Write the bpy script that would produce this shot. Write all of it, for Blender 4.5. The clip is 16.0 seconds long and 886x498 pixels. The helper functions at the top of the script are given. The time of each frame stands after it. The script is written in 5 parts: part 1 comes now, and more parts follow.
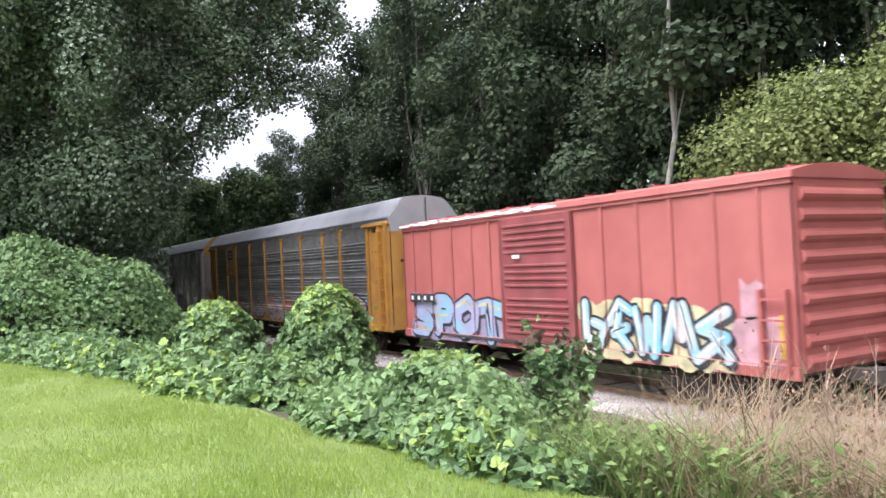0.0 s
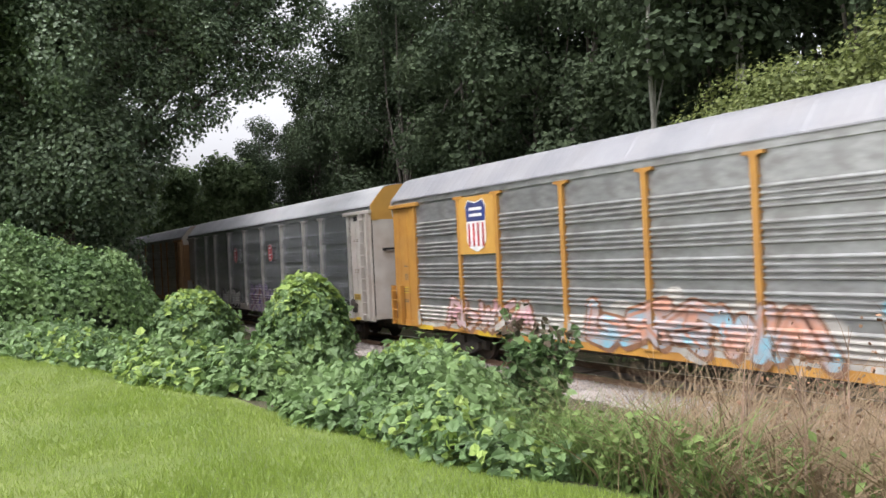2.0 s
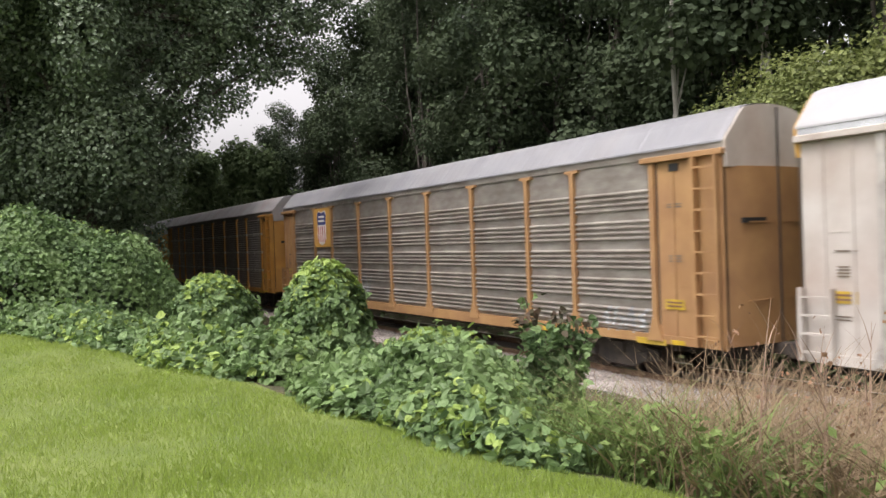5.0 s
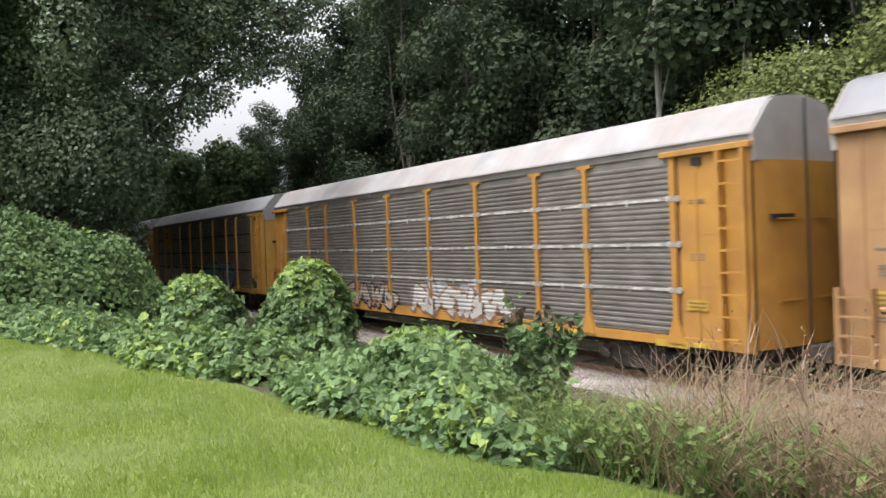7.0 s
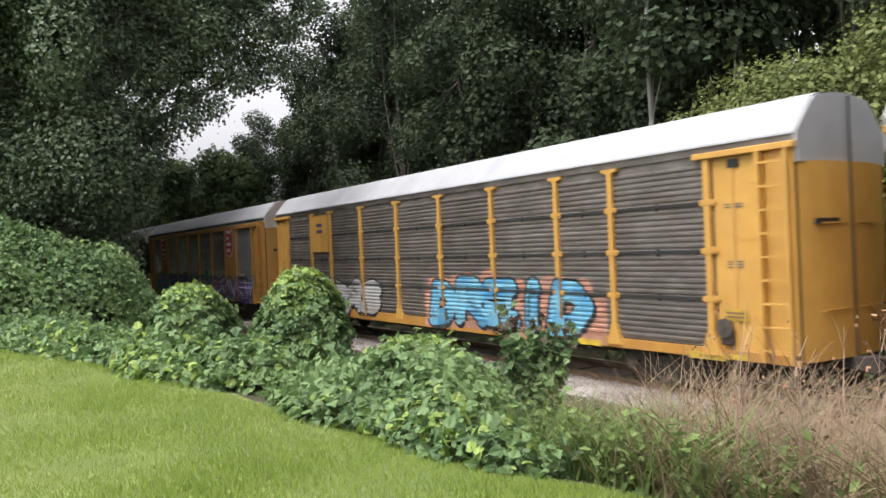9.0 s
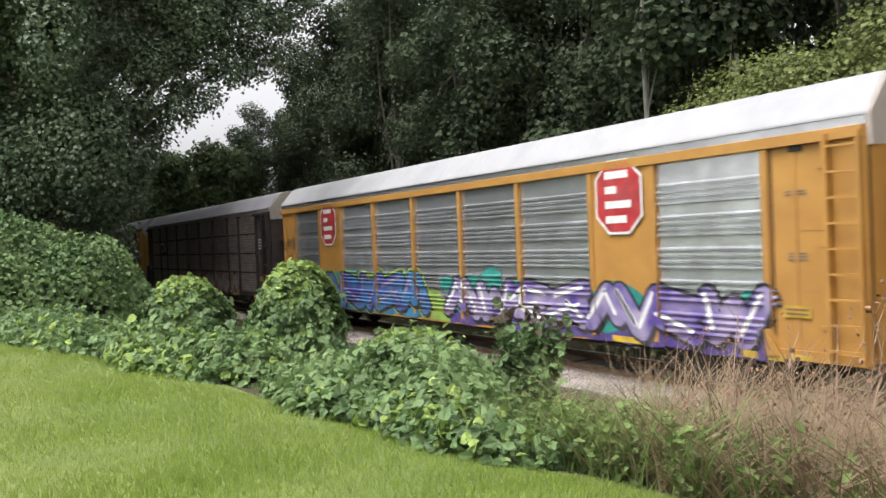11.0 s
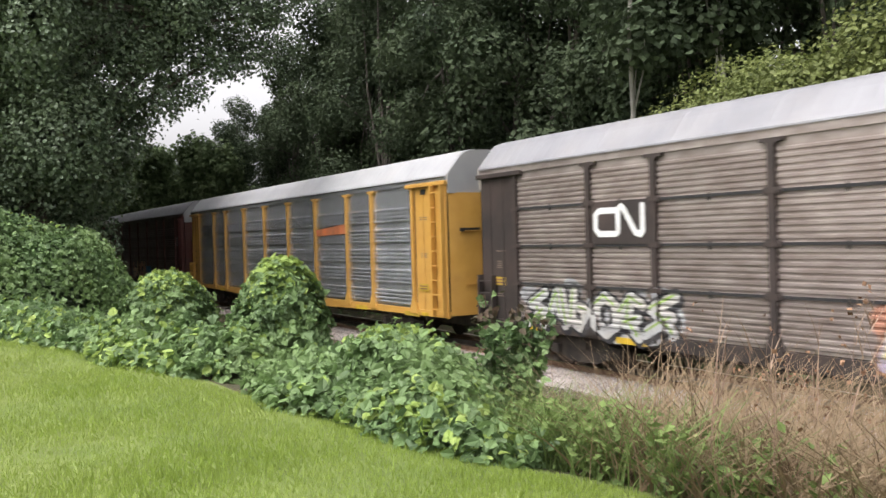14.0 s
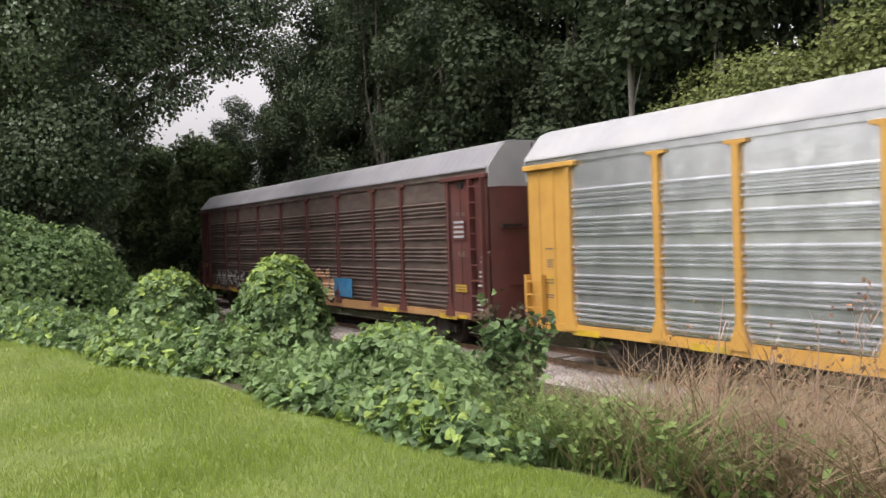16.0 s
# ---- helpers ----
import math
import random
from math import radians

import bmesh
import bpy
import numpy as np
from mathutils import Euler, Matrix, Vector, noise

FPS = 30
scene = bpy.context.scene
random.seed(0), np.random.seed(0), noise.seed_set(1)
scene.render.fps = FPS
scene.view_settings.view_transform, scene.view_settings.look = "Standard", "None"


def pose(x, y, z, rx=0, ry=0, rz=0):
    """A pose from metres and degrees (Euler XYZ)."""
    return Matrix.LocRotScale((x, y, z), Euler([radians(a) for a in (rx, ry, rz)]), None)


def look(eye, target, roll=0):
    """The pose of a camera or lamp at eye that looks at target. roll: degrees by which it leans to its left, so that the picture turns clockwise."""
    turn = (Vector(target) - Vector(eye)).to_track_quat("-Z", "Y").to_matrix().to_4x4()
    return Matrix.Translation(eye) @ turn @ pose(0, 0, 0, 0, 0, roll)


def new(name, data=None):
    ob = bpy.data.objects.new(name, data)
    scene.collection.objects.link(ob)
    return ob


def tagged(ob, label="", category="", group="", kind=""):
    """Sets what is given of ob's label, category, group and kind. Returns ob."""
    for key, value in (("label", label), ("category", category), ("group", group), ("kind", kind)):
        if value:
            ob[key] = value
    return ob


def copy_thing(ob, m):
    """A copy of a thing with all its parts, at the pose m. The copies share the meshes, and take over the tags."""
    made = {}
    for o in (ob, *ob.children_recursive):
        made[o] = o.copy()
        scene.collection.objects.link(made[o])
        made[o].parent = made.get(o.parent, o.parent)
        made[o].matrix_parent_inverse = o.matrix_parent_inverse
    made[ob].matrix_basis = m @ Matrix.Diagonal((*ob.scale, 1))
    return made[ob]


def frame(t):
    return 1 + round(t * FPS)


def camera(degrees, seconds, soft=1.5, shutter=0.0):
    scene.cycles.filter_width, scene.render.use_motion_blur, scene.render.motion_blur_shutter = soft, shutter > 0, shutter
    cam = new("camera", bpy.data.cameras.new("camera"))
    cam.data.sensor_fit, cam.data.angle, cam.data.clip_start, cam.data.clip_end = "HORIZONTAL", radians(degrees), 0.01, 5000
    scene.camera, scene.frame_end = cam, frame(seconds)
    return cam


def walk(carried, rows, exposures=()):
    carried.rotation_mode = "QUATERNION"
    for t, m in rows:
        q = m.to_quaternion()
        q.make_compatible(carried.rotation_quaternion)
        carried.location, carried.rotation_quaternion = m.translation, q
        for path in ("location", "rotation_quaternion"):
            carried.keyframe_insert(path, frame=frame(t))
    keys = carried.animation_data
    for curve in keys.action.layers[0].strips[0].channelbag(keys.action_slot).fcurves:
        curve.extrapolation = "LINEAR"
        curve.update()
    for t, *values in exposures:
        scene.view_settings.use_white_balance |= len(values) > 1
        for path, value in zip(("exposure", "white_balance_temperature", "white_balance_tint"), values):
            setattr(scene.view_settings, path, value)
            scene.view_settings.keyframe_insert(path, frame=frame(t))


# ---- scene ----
cam = camera(60.17, 16.0, soft=1.5, shutter=0.2)
PATH = [
    (0, pose(0.005, -0.012, 3.391, 91.13, 2.74, 59.17)),
    (0.5, pose(0.007, -0.010, 3.391, 91.66, 2.95, 59.08)),
    (1, pose(0.006, -0.010, 3.385, 91.54, 2.67, 59.03)),
    (1.5, pose(0.006, -0.006, 3.389, 90.68, 2.45, 58.18)),
    (2, pose(0.006, -0.003, 3.394, 90.23, 2.71, 57.68)),
    (2.5, pose(0.008, 0.003, 3.396, 90.57, 2.93, 57.18)),
    (3, pose(0.005, 0.005, 3.395, 90.60, 3.05, 57.26)),
    (3.5, pose(-0.000, 0.009, 3.394, 90.53, 2.96, 58.30)),
    (4, pose(-0.003, 0.000, 3.396, 90.34, 2.84, 59.12)),
    (4.5, pose(-0.003, 0.000, 3.398, 90.13, 2.67, 59.89)),
    (5, pose(-0.005, 0.001, 3.406, 89.34, 1.99, 59.04)),
    (7.5, pose(-0.001, -0.002, 3.407, 89.48, 2.18, 57.41)),
    (8, pose(-0.000, -0.004, 3.408, 89.73, 2.10, 56.88)),
    (8.5, pose(0.003, -0.007, 3.409, 89.76, 2.20, 56.91)),
    (9, pose(0.013, -0.018, 3.411, 89.84, 2.37, 57.44)),
    (11.5, pose(0.006, -0.006, 3.406, 88.95, 2.20, 56.73)),
    (12, pose(0.001, 0.001, 3.408, 88.55, 1.94, 56.43)),
    (12.5, pose(-0.003, 0.007, 3.410, 88.54, 1.93, 56.85)),
    (13, pose(-0.003, 0.007, 3.406, 88.80, 1.42, 56.03)),
    (13.5, pose(-0.008, 0.005, 3.403, 89.12, 1.40, 56.14)),
    (14, pose(-0.011, 0.010, 3.399, 89.09, 1.58, 56.01)),
    (14.5, pose(-0.015, 0.023, 3.395, 89.01, 1.89, 55.82)),
    (15, pose(-0.008, 0.014, 3.401, 89.03, 2.00, 55.77)),
    (15.5, pose(-0.003, 0.006, 3.400, 89.06, 2.01, 56.01)),
    (16, pose(-0.004, -0.012, 3.400, 88.96, 1.88, 55.93)),
]
EXPOSURES = [(0.0, 1.71, 5900, 17), (0.7, 1.6, 5900, 17), (1.5, 1.28, 6200, 15), (3.5, 1.12, 6350, 13), (5.0, 1.05, 6600, 16), (8.0, 1.17, 6250, 12), (9.0, 1.13, 6350, 14), (11.5, 1.02, 6500, 13), (12.5, 0.78, 6700, 18), (14.0, 1.18, 6500, 14), (15.0, 1.1, 6550, 15), (16.0, 0.92, 6600, 17)]
walk(cam, PATH, EXPOSURES)

# ---- sky and sun: an overcast day ----
world = bpy.data.worlds.new("overcast")
world.use_nodes = True
scene.world = world
wn, wl = world.node_tree.nodes, world.node_tree.links
wn.clear()
sky = wn.new("ShaderNodeTexSky")
sky.sky_type, sky.sun_disc = "NISHITA", False
sky.sun_elevation, sky.sun_rotation = radians(62), radians(178)
sky.air_density, sky.dust_density, sky.ozone_density = 1.0, 6.0, 1.0
grey = wn.new("ShaderNodeHueSaturation")
grey.inputs["Saturation"].default_value = 0.06
bg = wn.new("ShaderNodeBackground")
bg.inputs["Strength"].default_value = 0.15
wout = wn.new("ShaderNodeOutputWorld")
wl.new(sky.outputs[0], grey.inputs["Color"])
wl.new(grey.outputs[0], bg.inputs["Color"])
wl.new(bg.outputs[0], wout.inputs["Surface"])
sun_data = bpy.data.lights.new("sun", "SUN")
sun_data.energy, sun_data.angle, sun_data.color = 0.68, radians(25), (1.0, 0.97, 0.92)
sun = new("sun", sun_data)
sun.matrix_world = look((0, 0, 50), (-0.5, 14, 50 - 26.3))


# ---- materials ----
def mat(name, color, rough=0.8, metal=0.0, color2=None, scale=6.0, amount=0.5, bump=0.0, bump_scale=40.0,
        dirt=None, dirt_scale=1.2, dirt_amount=0.4, island=0.0, objrand=0.0, translucent=0.0, spec=0.5, stretch=(1, 1, 1)):
    m = bpy.data.materials.new(name)
    m.use_nodes = True
    n, l = m.node_tree.nodes, m.node_tree.links
    b = n["Principled BSDF"]
    b.inputs["Roughness"].default_value = rough
    b.inputs["Metallic"].default_value = metal
    b.inputs["Specular IOR Level"].default_value = spec
    co = n.new("ShaderNodeTexCoord")
    mp = n.new("ShaderNodeMapping")
    mp.inputs["Scale"].default_value = stretch
    l.new(co.outputs["Object"], mp.inputs["Vector"])

    def noise_fac(sc, lo, hi, detail=5):
        t = n.new("ShaderNodeTexNoise")
        t.inputs["Scale"].default_value, t.inputs["Detail"].default_value = sc, detail
        l.new(mp.outputs[0], t.inputs["Vector"])
        r = n.new("ShaderNodeMapRange")
        r.inputs["From Min"].default_value, r.inputs["From Max"].default_value = lo, hi
        l.new(t.outputs["Fac"], r.inputs["Value"])
        return r.outputs[0]

    def mix(fac, a, c):
        x = n.new("ShaderNodeMix")
        x.data_type = "RGBA"
        if isinstance(fac, float):
            x.inputs["Factor"].default_value = fac
        else:
            l.new(fac, x.inputs["Factor"])
        for i, v in ((6, a), (7, c)):
            if isinstance(v, tuple):
                x.inputs[i].default_value = (*v, 1)
            else:
                l.new(v, x.inputs[i])
        return x.outputs[2]

    def mul(sock, k):
        x = n.new("ShaderNodeMath")
        x.operation = "MULTIPLY"
        l.new(sock, x.inputs[0])
        x.inputs[1].default_value = k
        return x.outputs[0]

    c = color
    if color2 is not None:
        c = mix(mul(noise_fac(scale, 0.35, 0.65), amount * 2 if amount < 0.5 else 1.0), color, color2)
    if island:
        g = n.new("ShaderNodeNewGeometry")
        c = mix(mul(g.outputs["Random Per Island"], island), c, color2 or color)
        h = n.new("ShaderNodeHueSaturation")
        v = n.new("ShaderNodeMapRange")
        v.inputs["To Min"].default_value, v.inputs["To Max"].default_value = 1 - 0.45 * island, 1 + 0.45 * island
        l.new(g.outputs["Random Per Island"], v.inputs["Value"])
        l.new(v.outputs[0], h.inputs["Value"])
        l.new(c, h.inputs["Color"])
        c = h.outputs[0]
    if objrand:
        o = n.new("ShaderNodeObjectInfo")
        h = n.new("ShaderNodeHueSaturation")
        v = n.new("ShaderNodeMapRange")
        v.inputs["To Min"].default_value, v.inputs["To Max"].default_value = 1 - objrand, 1 + objrand
        l.new(o.outputs["Random"], v.inputs["Value"])
        l.new(v.outputs[0], h.inputs["Value"])
        if isinstance(c, tuple):
            h.inputs["Color"].default_value = (*c, 1)
        else:
            l.new(c, h.inputs["Color"])
        c = h.outputs[0]
    if dirt is not None:
        c = mix(mul(noise_fac(dirt_scale, 0.42, 0.75, 8), dirt_amount), c, dirt)
    if isinstance(c, tuple):
        b.inputs["Base Color"].default_value = (*c, 1)
    else:
        l.new(c, b.inputs["Base Color"])
    if bump:
        t = n.new("ShaderNodeTexNoise")
        t.inputs["Scale"].default_value, t.inputs["Detail"].default_value = bump_scale, 6
        l.new(co.outputs["Object"], t.inputs["Vector"])
        bp = n.new("ShaderNodeBump")
        bp.inputs["Strength"].default_value, bp.inputs["Distance"].default_value = bump, 0.03
        l.new(t.outputs["Fac"], bp.inputs["Height"])
        l.new(bp.outputs[0], b.inputs["Normal"])
    if translucent:
        tr = n.new("ShaderNodeBsdfTranslucent")
        if isinstance(c, tuple):
            tr.inputs["Color"].default_value = (*c, 1)
        else:
            l.new(c, tr.inputs["Color"])
        ms = n.new("ShaderNodeMixShader")
        ms.inputs[0].default_value = translucent
        l.new(b.outputs[0], ms.inputs[1])
        l.new(tr.outputs[0], ms.inputs[2])
        l.new(ms.outputs[0], n["Material Output"].inputs["Surface"])
    return m


M = {}
M["lawn"] = mat("lawn_soil", (0.11, 0.155, 0.032), 0.95, color2=(0.155, 0.20, 0.045), scale=1.3, bump=0.6, bump_scale=60, dirt=(0.20, 0.22, 0.07), dirt_scale=0.8)
M["grass"] = mat("grass_blade", (0.225, 0.315, 0.052), 0.7, color2=(0.285, 0.365, 0.085), scale=0.7, island=0.5, translucent=0.35, spec=0.25)
M["soil"] = mat("bank_soil", (0.035, 0.04, 0.015), 0.95, color2=(0.08, 0.06, 0.03), scale=2.0, bump=0.8, bump_scale=20)
M["ballast"] = mat("ballast_stone", (0.42, 0.37, 0.34), 0.9, color2=(0.25, 0.22, 0.20), scale=22, bump=1.0, bump_scale=28, dirt=(0.18, 0.13, 0.10), dirt_scale=1.0, dirt_amount=0.5)
M["stone"] = mat("loose_stone", (0.46, 0.41, 0.38), 0.9, color2=(0.22, 0.19, 0.17), island=0.9, bump=0.4)
M["kudzu"] = mat("kudzu_leaf", (0.090, 0.158, 0.062), 0.5, color2=(0.175, 0.262, 0.100), scale=0.8, amount=0.5, island=0.6, translucent=0.3, spec=0.35)
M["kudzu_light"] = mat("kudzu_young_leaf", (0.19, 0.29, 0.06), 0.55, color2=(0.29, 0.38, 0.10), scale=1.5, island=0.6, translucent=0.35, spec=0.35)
M["reddish"] = mat("reddish_leaf", (0.060, 0.085, 0.038), 0.7, color2=(0.115, 0.075, 0.055), scale=3.0, island=0.8, translucent=0.25, spec=0.25)
M["forest"] = mat("forest_leaf", (0.031, 0.050, 0.026), 0.8, color2=(0.060, 0.083, 0.040), scale=0.35, island=0.5, objrand=0.25, translucent=0.25, spec=0.3)
M["vine"] = mat("vine_leaf", (0.095, 0.140, 0.082), 0.48, color2=(0.145, 0.195, 0.112), scale=0.4, island=0.5, translucent=0.25, spec=0.5)
M["gap"] = mat("gap_tree_leaf", (0.10, 0.145, 0.07), 0.75, color2=(0.14, 0.19, 0.085), scale=0.4, island=0.5, objrand=0.2, translucent=0.25, spec=0.12)
M["yellowgreen"] = mat("sunny_leaf", (0.095, 0.125, 0.032), 0.6, color2=(0.19, 0.22, 0.075), scale=0.6, island=0.7, translucent=0.35, spec=0.3)
M["bark"] = mat("bark", (0.06, 0.05, 0.042), 0.95, color2=(0.12, 0.105, 0.09), scale=5, bump=1.0, bump_scale=18, stretch=(1, 1, 0.2))
M["pale_bark"] = mat("pale_bark", (0.30, 0.29, 0.26), 0.9, color2=(0.16, 0.15, 0.13), scale=4, bump=0.8, bump_scale=15, stretch=(1, 1, 0.3))
M["straw"] = mat("dry_stem", (0.34, 0.265, 0.165), 0.9, color2=(0.19, 0.135, 0.085), scale=3, island=0.8, translucent=0.2, spec=0.2)
M["dead"] = mat("dead_stalk", (0.20, 0.12, 0.085), 0.9, color2=(0.33, 0.24, 0.18), scale=3, island=0.7, spec=0.2)
M["seed"] = mat("seed_head", (0.17, 0.09, 0.06), 0.95, color2=(0.26, 0.16, 0.10), scale=5, island=0.8, spec=0.1)
M["weed"] = mat("weed_leaf", (0.095, 0.155, 0.040), 0.7, color2=(0.17, 0.235, 0.075), scale=2, island=0.7, translucent=0.3, spec=0.25)
M["tie"] = mat("tie_wood", (0.075, 0.06, 0.05), 0.95, color2=(0.14, 0.12, 0.10), scale=7, bump=0.8, objrand=0.25, stretch=(4, 0.6, 4))
M["rail"] = mat("rail_steel", (0.16, 0.10, 0.07), 0.7, 0.5, color2=(0.24, 0.15, 0.10), scale=5, bump=0.2)
M["railtop"] = mat("rail_head_steel", (0.55, 0.55, 0.56), 0.25, 1.0, color2=(0.4, 0.4, 0.42), scale=3)
M["under"] = mat("underframe_grime", (0.03, 0.026, 0.023), 0.85, color2=(0.07, 0.055, 0.045), scale=3, bump=0.3)
M["wheel"] = mat("wheel_steel", (0.10, 0.07, 0.055), 0.6, 0.6, color2=(0.05, 0.04, 0.035), scale=6)
M["galv"] = mat("galvanised_sheet", (0.46, 0.46, 0.455), 0.4, 0.75, color2=(0.36, 0.36, 0.355), scale=2.2, dirt=(0.22, 0.20, 0.18), dirt_scale=1.1, dirt_amount=0.55, objrand=0.10, bump=0.08, bump_scale=9, stretch=(1, 1, 2.5))
M["galv_new"] = mat("clean_galvanised_sheet", (0.70, 0.72, 0.74), 0.27, 0.8, color2=(0.60, 0.62, 0.64), scale=2.2, dirt=(0.38, 0.38, 0.39), dirt_scale=1.1, dirt_amount=0.5, objrand=0.12, bump=0.08, bump_scale=9)
M["galv_dirty"] = mat("grimy_galvanised_sheet", (0.27, 0.24, 0.215), 0.45, 0.6, color2=(0.18, 0.165, 0.15), scale=1.5, dirt=(0.12, 0.09, 0.07), dirt_scale=0.9, dirt_amount=0.7, objrand=0.12, bump=0.1, bump_scale=9, stretch=(1, 1, 3))
M["galv_tan"] = mat("dusty_galvanised_sheet", (0.44, 0.405, 0.365), 0.42, 0.6, color2=(0.31, 0.28, 0.25), scale=1.5, dirt=(0.17, 0.125, 0.095), dirt_scale=0.9, dirt_amount=0.6, objrand=0.12, bump=0.1, bump_scale=9, stretch=(1, 1, 3))
M["galv_dark"] = mat("grey_brown_sheet", (0.29, 0.265, 0.245), 0.5, 0.55, color2=(0.21, 0.19, 0.175), scale=1.4, dirt=(0.12, 0.095, 0.08), dirt_scale=0.8, dirt_amount=0.6, objrand=0.1, bump=0.08, bump_scale=9, stretch=(1, 1, 3))
M["galv_rusty"] = mat("rust_stained_sheet", (0.20, 0.165, 0.145), 0.5, 0.5, color2=(0.12, 0.088, 0.076), scale=1.2, dirt=(0.09, 0.05, 0.04), dirt_scale=0.7, dirt_amount=0.8, objrand=0.1, bump=0.1, bump_scale=9, stretch=(1, 1, 3))
M["galv_brown"] = mat("brown_stained_sheet", (0.46, 0.40, 0.37), 0.42, 0.65, color2=(0.32, 0.27, 0.245), scale=1.4, dirt=(0.13, 0.085, 0.07), dirt_scale=0.8, dirt_amount=0.6, objrand=0.1, bump=0.08, bump_scale=9, stretch=(1, 1, 3))
M["amber"] = mat("amber_paint", (0.43, 0.225, 0.05), 0.5, color2=(0.37, 0.185, 0.04), scale=1.5, dirt=(0.26, 0.13, 0.05), dirt_scale=1.0, dirt_amount=0.4)
M["light_seam"] = mat("pale_joint_strip", (0.60, 0.58, 0.54), 0.6, 0.3, color2=(0.28, 0.25, 0.22), scale=4)
M["stencil"] = mat("worn_stencil_paint", (0.10, 0.085, 0.07), 0.8, color2=(0.22, 0.17, 0.12), scale=14)
M["seam"] = mat("dark_seam", (0.02, 0.02, 0.02), 0.9)
M["white_roof"] = mat("white_roof_paint", (0.355, 0.36, 0.37), 0.6, color2=(0.30, 0.305, 0.315), scale=1.0, dirt=(0.40, 0.38, 0.36), dirt_scale=0.8, dirt_amount=0.35, objrand=0.04)
M["grey_roof"] = mat("galvanised_roof", (0.26, 0.26, 0.275), 0.5, 0.3, color2=(0.21, 0.21, 0.225), scale=1.0, dirt=(0.28, 0.26, 0.25), dirt_scale=0.8, dirt_amount=0.4)
M["tan_roof"] = mat("weathered_white_roof", (0.35, 0.34, 0.34), 0.7, color2=(0.27, 0.26, 0.255), scale=1.0, dirt=(0.32, 0.24, 0.20), dirt_scale=0.7, dirt_amount=0.5)
M["yellow"] = mat("yellow_paint", (0.45, 0.23, 0.045), 0.5, color2=(0.38, 0.18, 0.035), scale=1.6, dirt=(0.24, 0.12, 0.05), dirt_scale=1.1, dirt_amount=0.5, bump=0.03)
M["yellow_bright"] = mat("bright_yellow_paint", (0.55, 0.31, 0.07), 0.45, color2=(0.48, 0.26, 0.055), scale=1.6, dirt=(0.36, 0.20, 0.07), dirt_scale=1.0, dirt_amount=0.4)
M["tan"] = mat("faded_yellow_paint", (0.38, 0.22, 0.095), 0.6, color2=(0.30, 0.165, 0.07), scale=1.4, dirt=(0.22, 0.11, 0.06), dirt_scale=0.9, dirt_amount=0.6)
M["cream"] = mat("grimy_white_paint", (0.50, 0.47, 0.43), 0.6, color2=(0.42, 0.38, 0.34), scale=1.4, dirt=(0.30, 0.20, 0.14), dirt_scale=0.9, dirt_amount=0.5)
M["brown"] = mat("dark_brown_paint", (0.024, 0.019, 0.017), 0.6, color2=(0.036, 0.027, 0.024), scale=1.4, dirt=(0.10, 0.065, 0.052), dirt_scale=0.9, dirt_amount=0.4)
M["maroon"] = mat("oxide_maroon_paint", (0.115, 0.034, 0.028), 0.6, color2=(0.08, 0.026, 0.022), scale=1.4, dirt=(0.08, 0.045, 0.04), dirt_scale=0.9, dirt_amount=0.6)
M["boxred"] = mat("sun_faded_red_paint", (0.36, 0.105, 0.09), 0.65, color2=(0.31, 0.085, 0.072), scale=1.0, dirt=(0.27, 0.07, 0.06), dirt_scale=0.9, dirt_amount=0.5, bump=0.04)
M["boxdoor"] = mat("dark_red_door_paint", (0.22, 0.05, 0.05), 0.65, color2=(0.17, 0.04, 0.04), scale=1.5, dirt=(0.30, 0.11, 0.09), dirt_scale=1.2, dirt_amount=0.4)
M["black"] = mat("black_paint", (0.015, 0.015, 0.016), 0.6)
M["white"] = mat("white_paint", (0.75, 0.75, 0.73), 0.6, color2=(0.6, 0.6, 0.58), scale=6)
for key, rgb in (("red", (0.60, 0.035, 0.04)), ("navy", (0.03, 0.05, 0.22)), ("blue", (0.04, 0.26, 0.50)), ("cyan", (0.22, 0.52, 0.66)),
                 ("teal", (0.02, 0.36, 0.30)), ("purple", (0.10, 0.06, 0.30)), ("lime", (0.33, 0.52, 0.09)), ("pink", (0.60, 0.33, 0.36)),
                 ("paleyellow", (0.70, 0.62, 0.34)), ("orange", (0.66, 0.20, 0.07)), ("sign_yellow", (0.75, 0.50, 0.03)), ("silver", (0.50, 0.51, 0.52)),
                 ("sprayblack", (0.02, 0.02, 0.025)), ("lilac", (0.42, 0.36, 0.52)), ("rustbrown", (0.30, 0.14, 0.07)), ("salmon", (0.62, 0.30, 0.20)), ("dullwhite", (0.56, 0.53, 0.48))):
    M[key] = mat(key + "_spray", tuple(c * 0.8 for c in rgb), 0.6, color2=tuple(c * 0.5 for c in rgb), scale=3.0, dirt=(0.16, 0.14, 0.13), dirt_scale=1.6, dirt_amount=0.35)


# ---- mesh helpers ----
def part(name, data, material, parent=None, label="", smooth=False):
    """Links a bmesh or a mesh as one object under a thing or a part."""
    if isinstance(data, bmesh.types.BMesh):
        me = bpy.data.meshes.new(name)
        data.to_mesh(me)
        data.free()
    else:
        me = data
    if not len(me.materials):
        for x in (material if isinstance(material, (list, tuple)) else [material]):
            me.materials.append(x)
    if smooth:
        me.polygons.foreach_set("use_smooth", [True] * len(me.polygons))
    ob = new(name, me)
    if parent is not None:
        ob.parent = parent
    if label:
        ob["label"] = label
    return ob


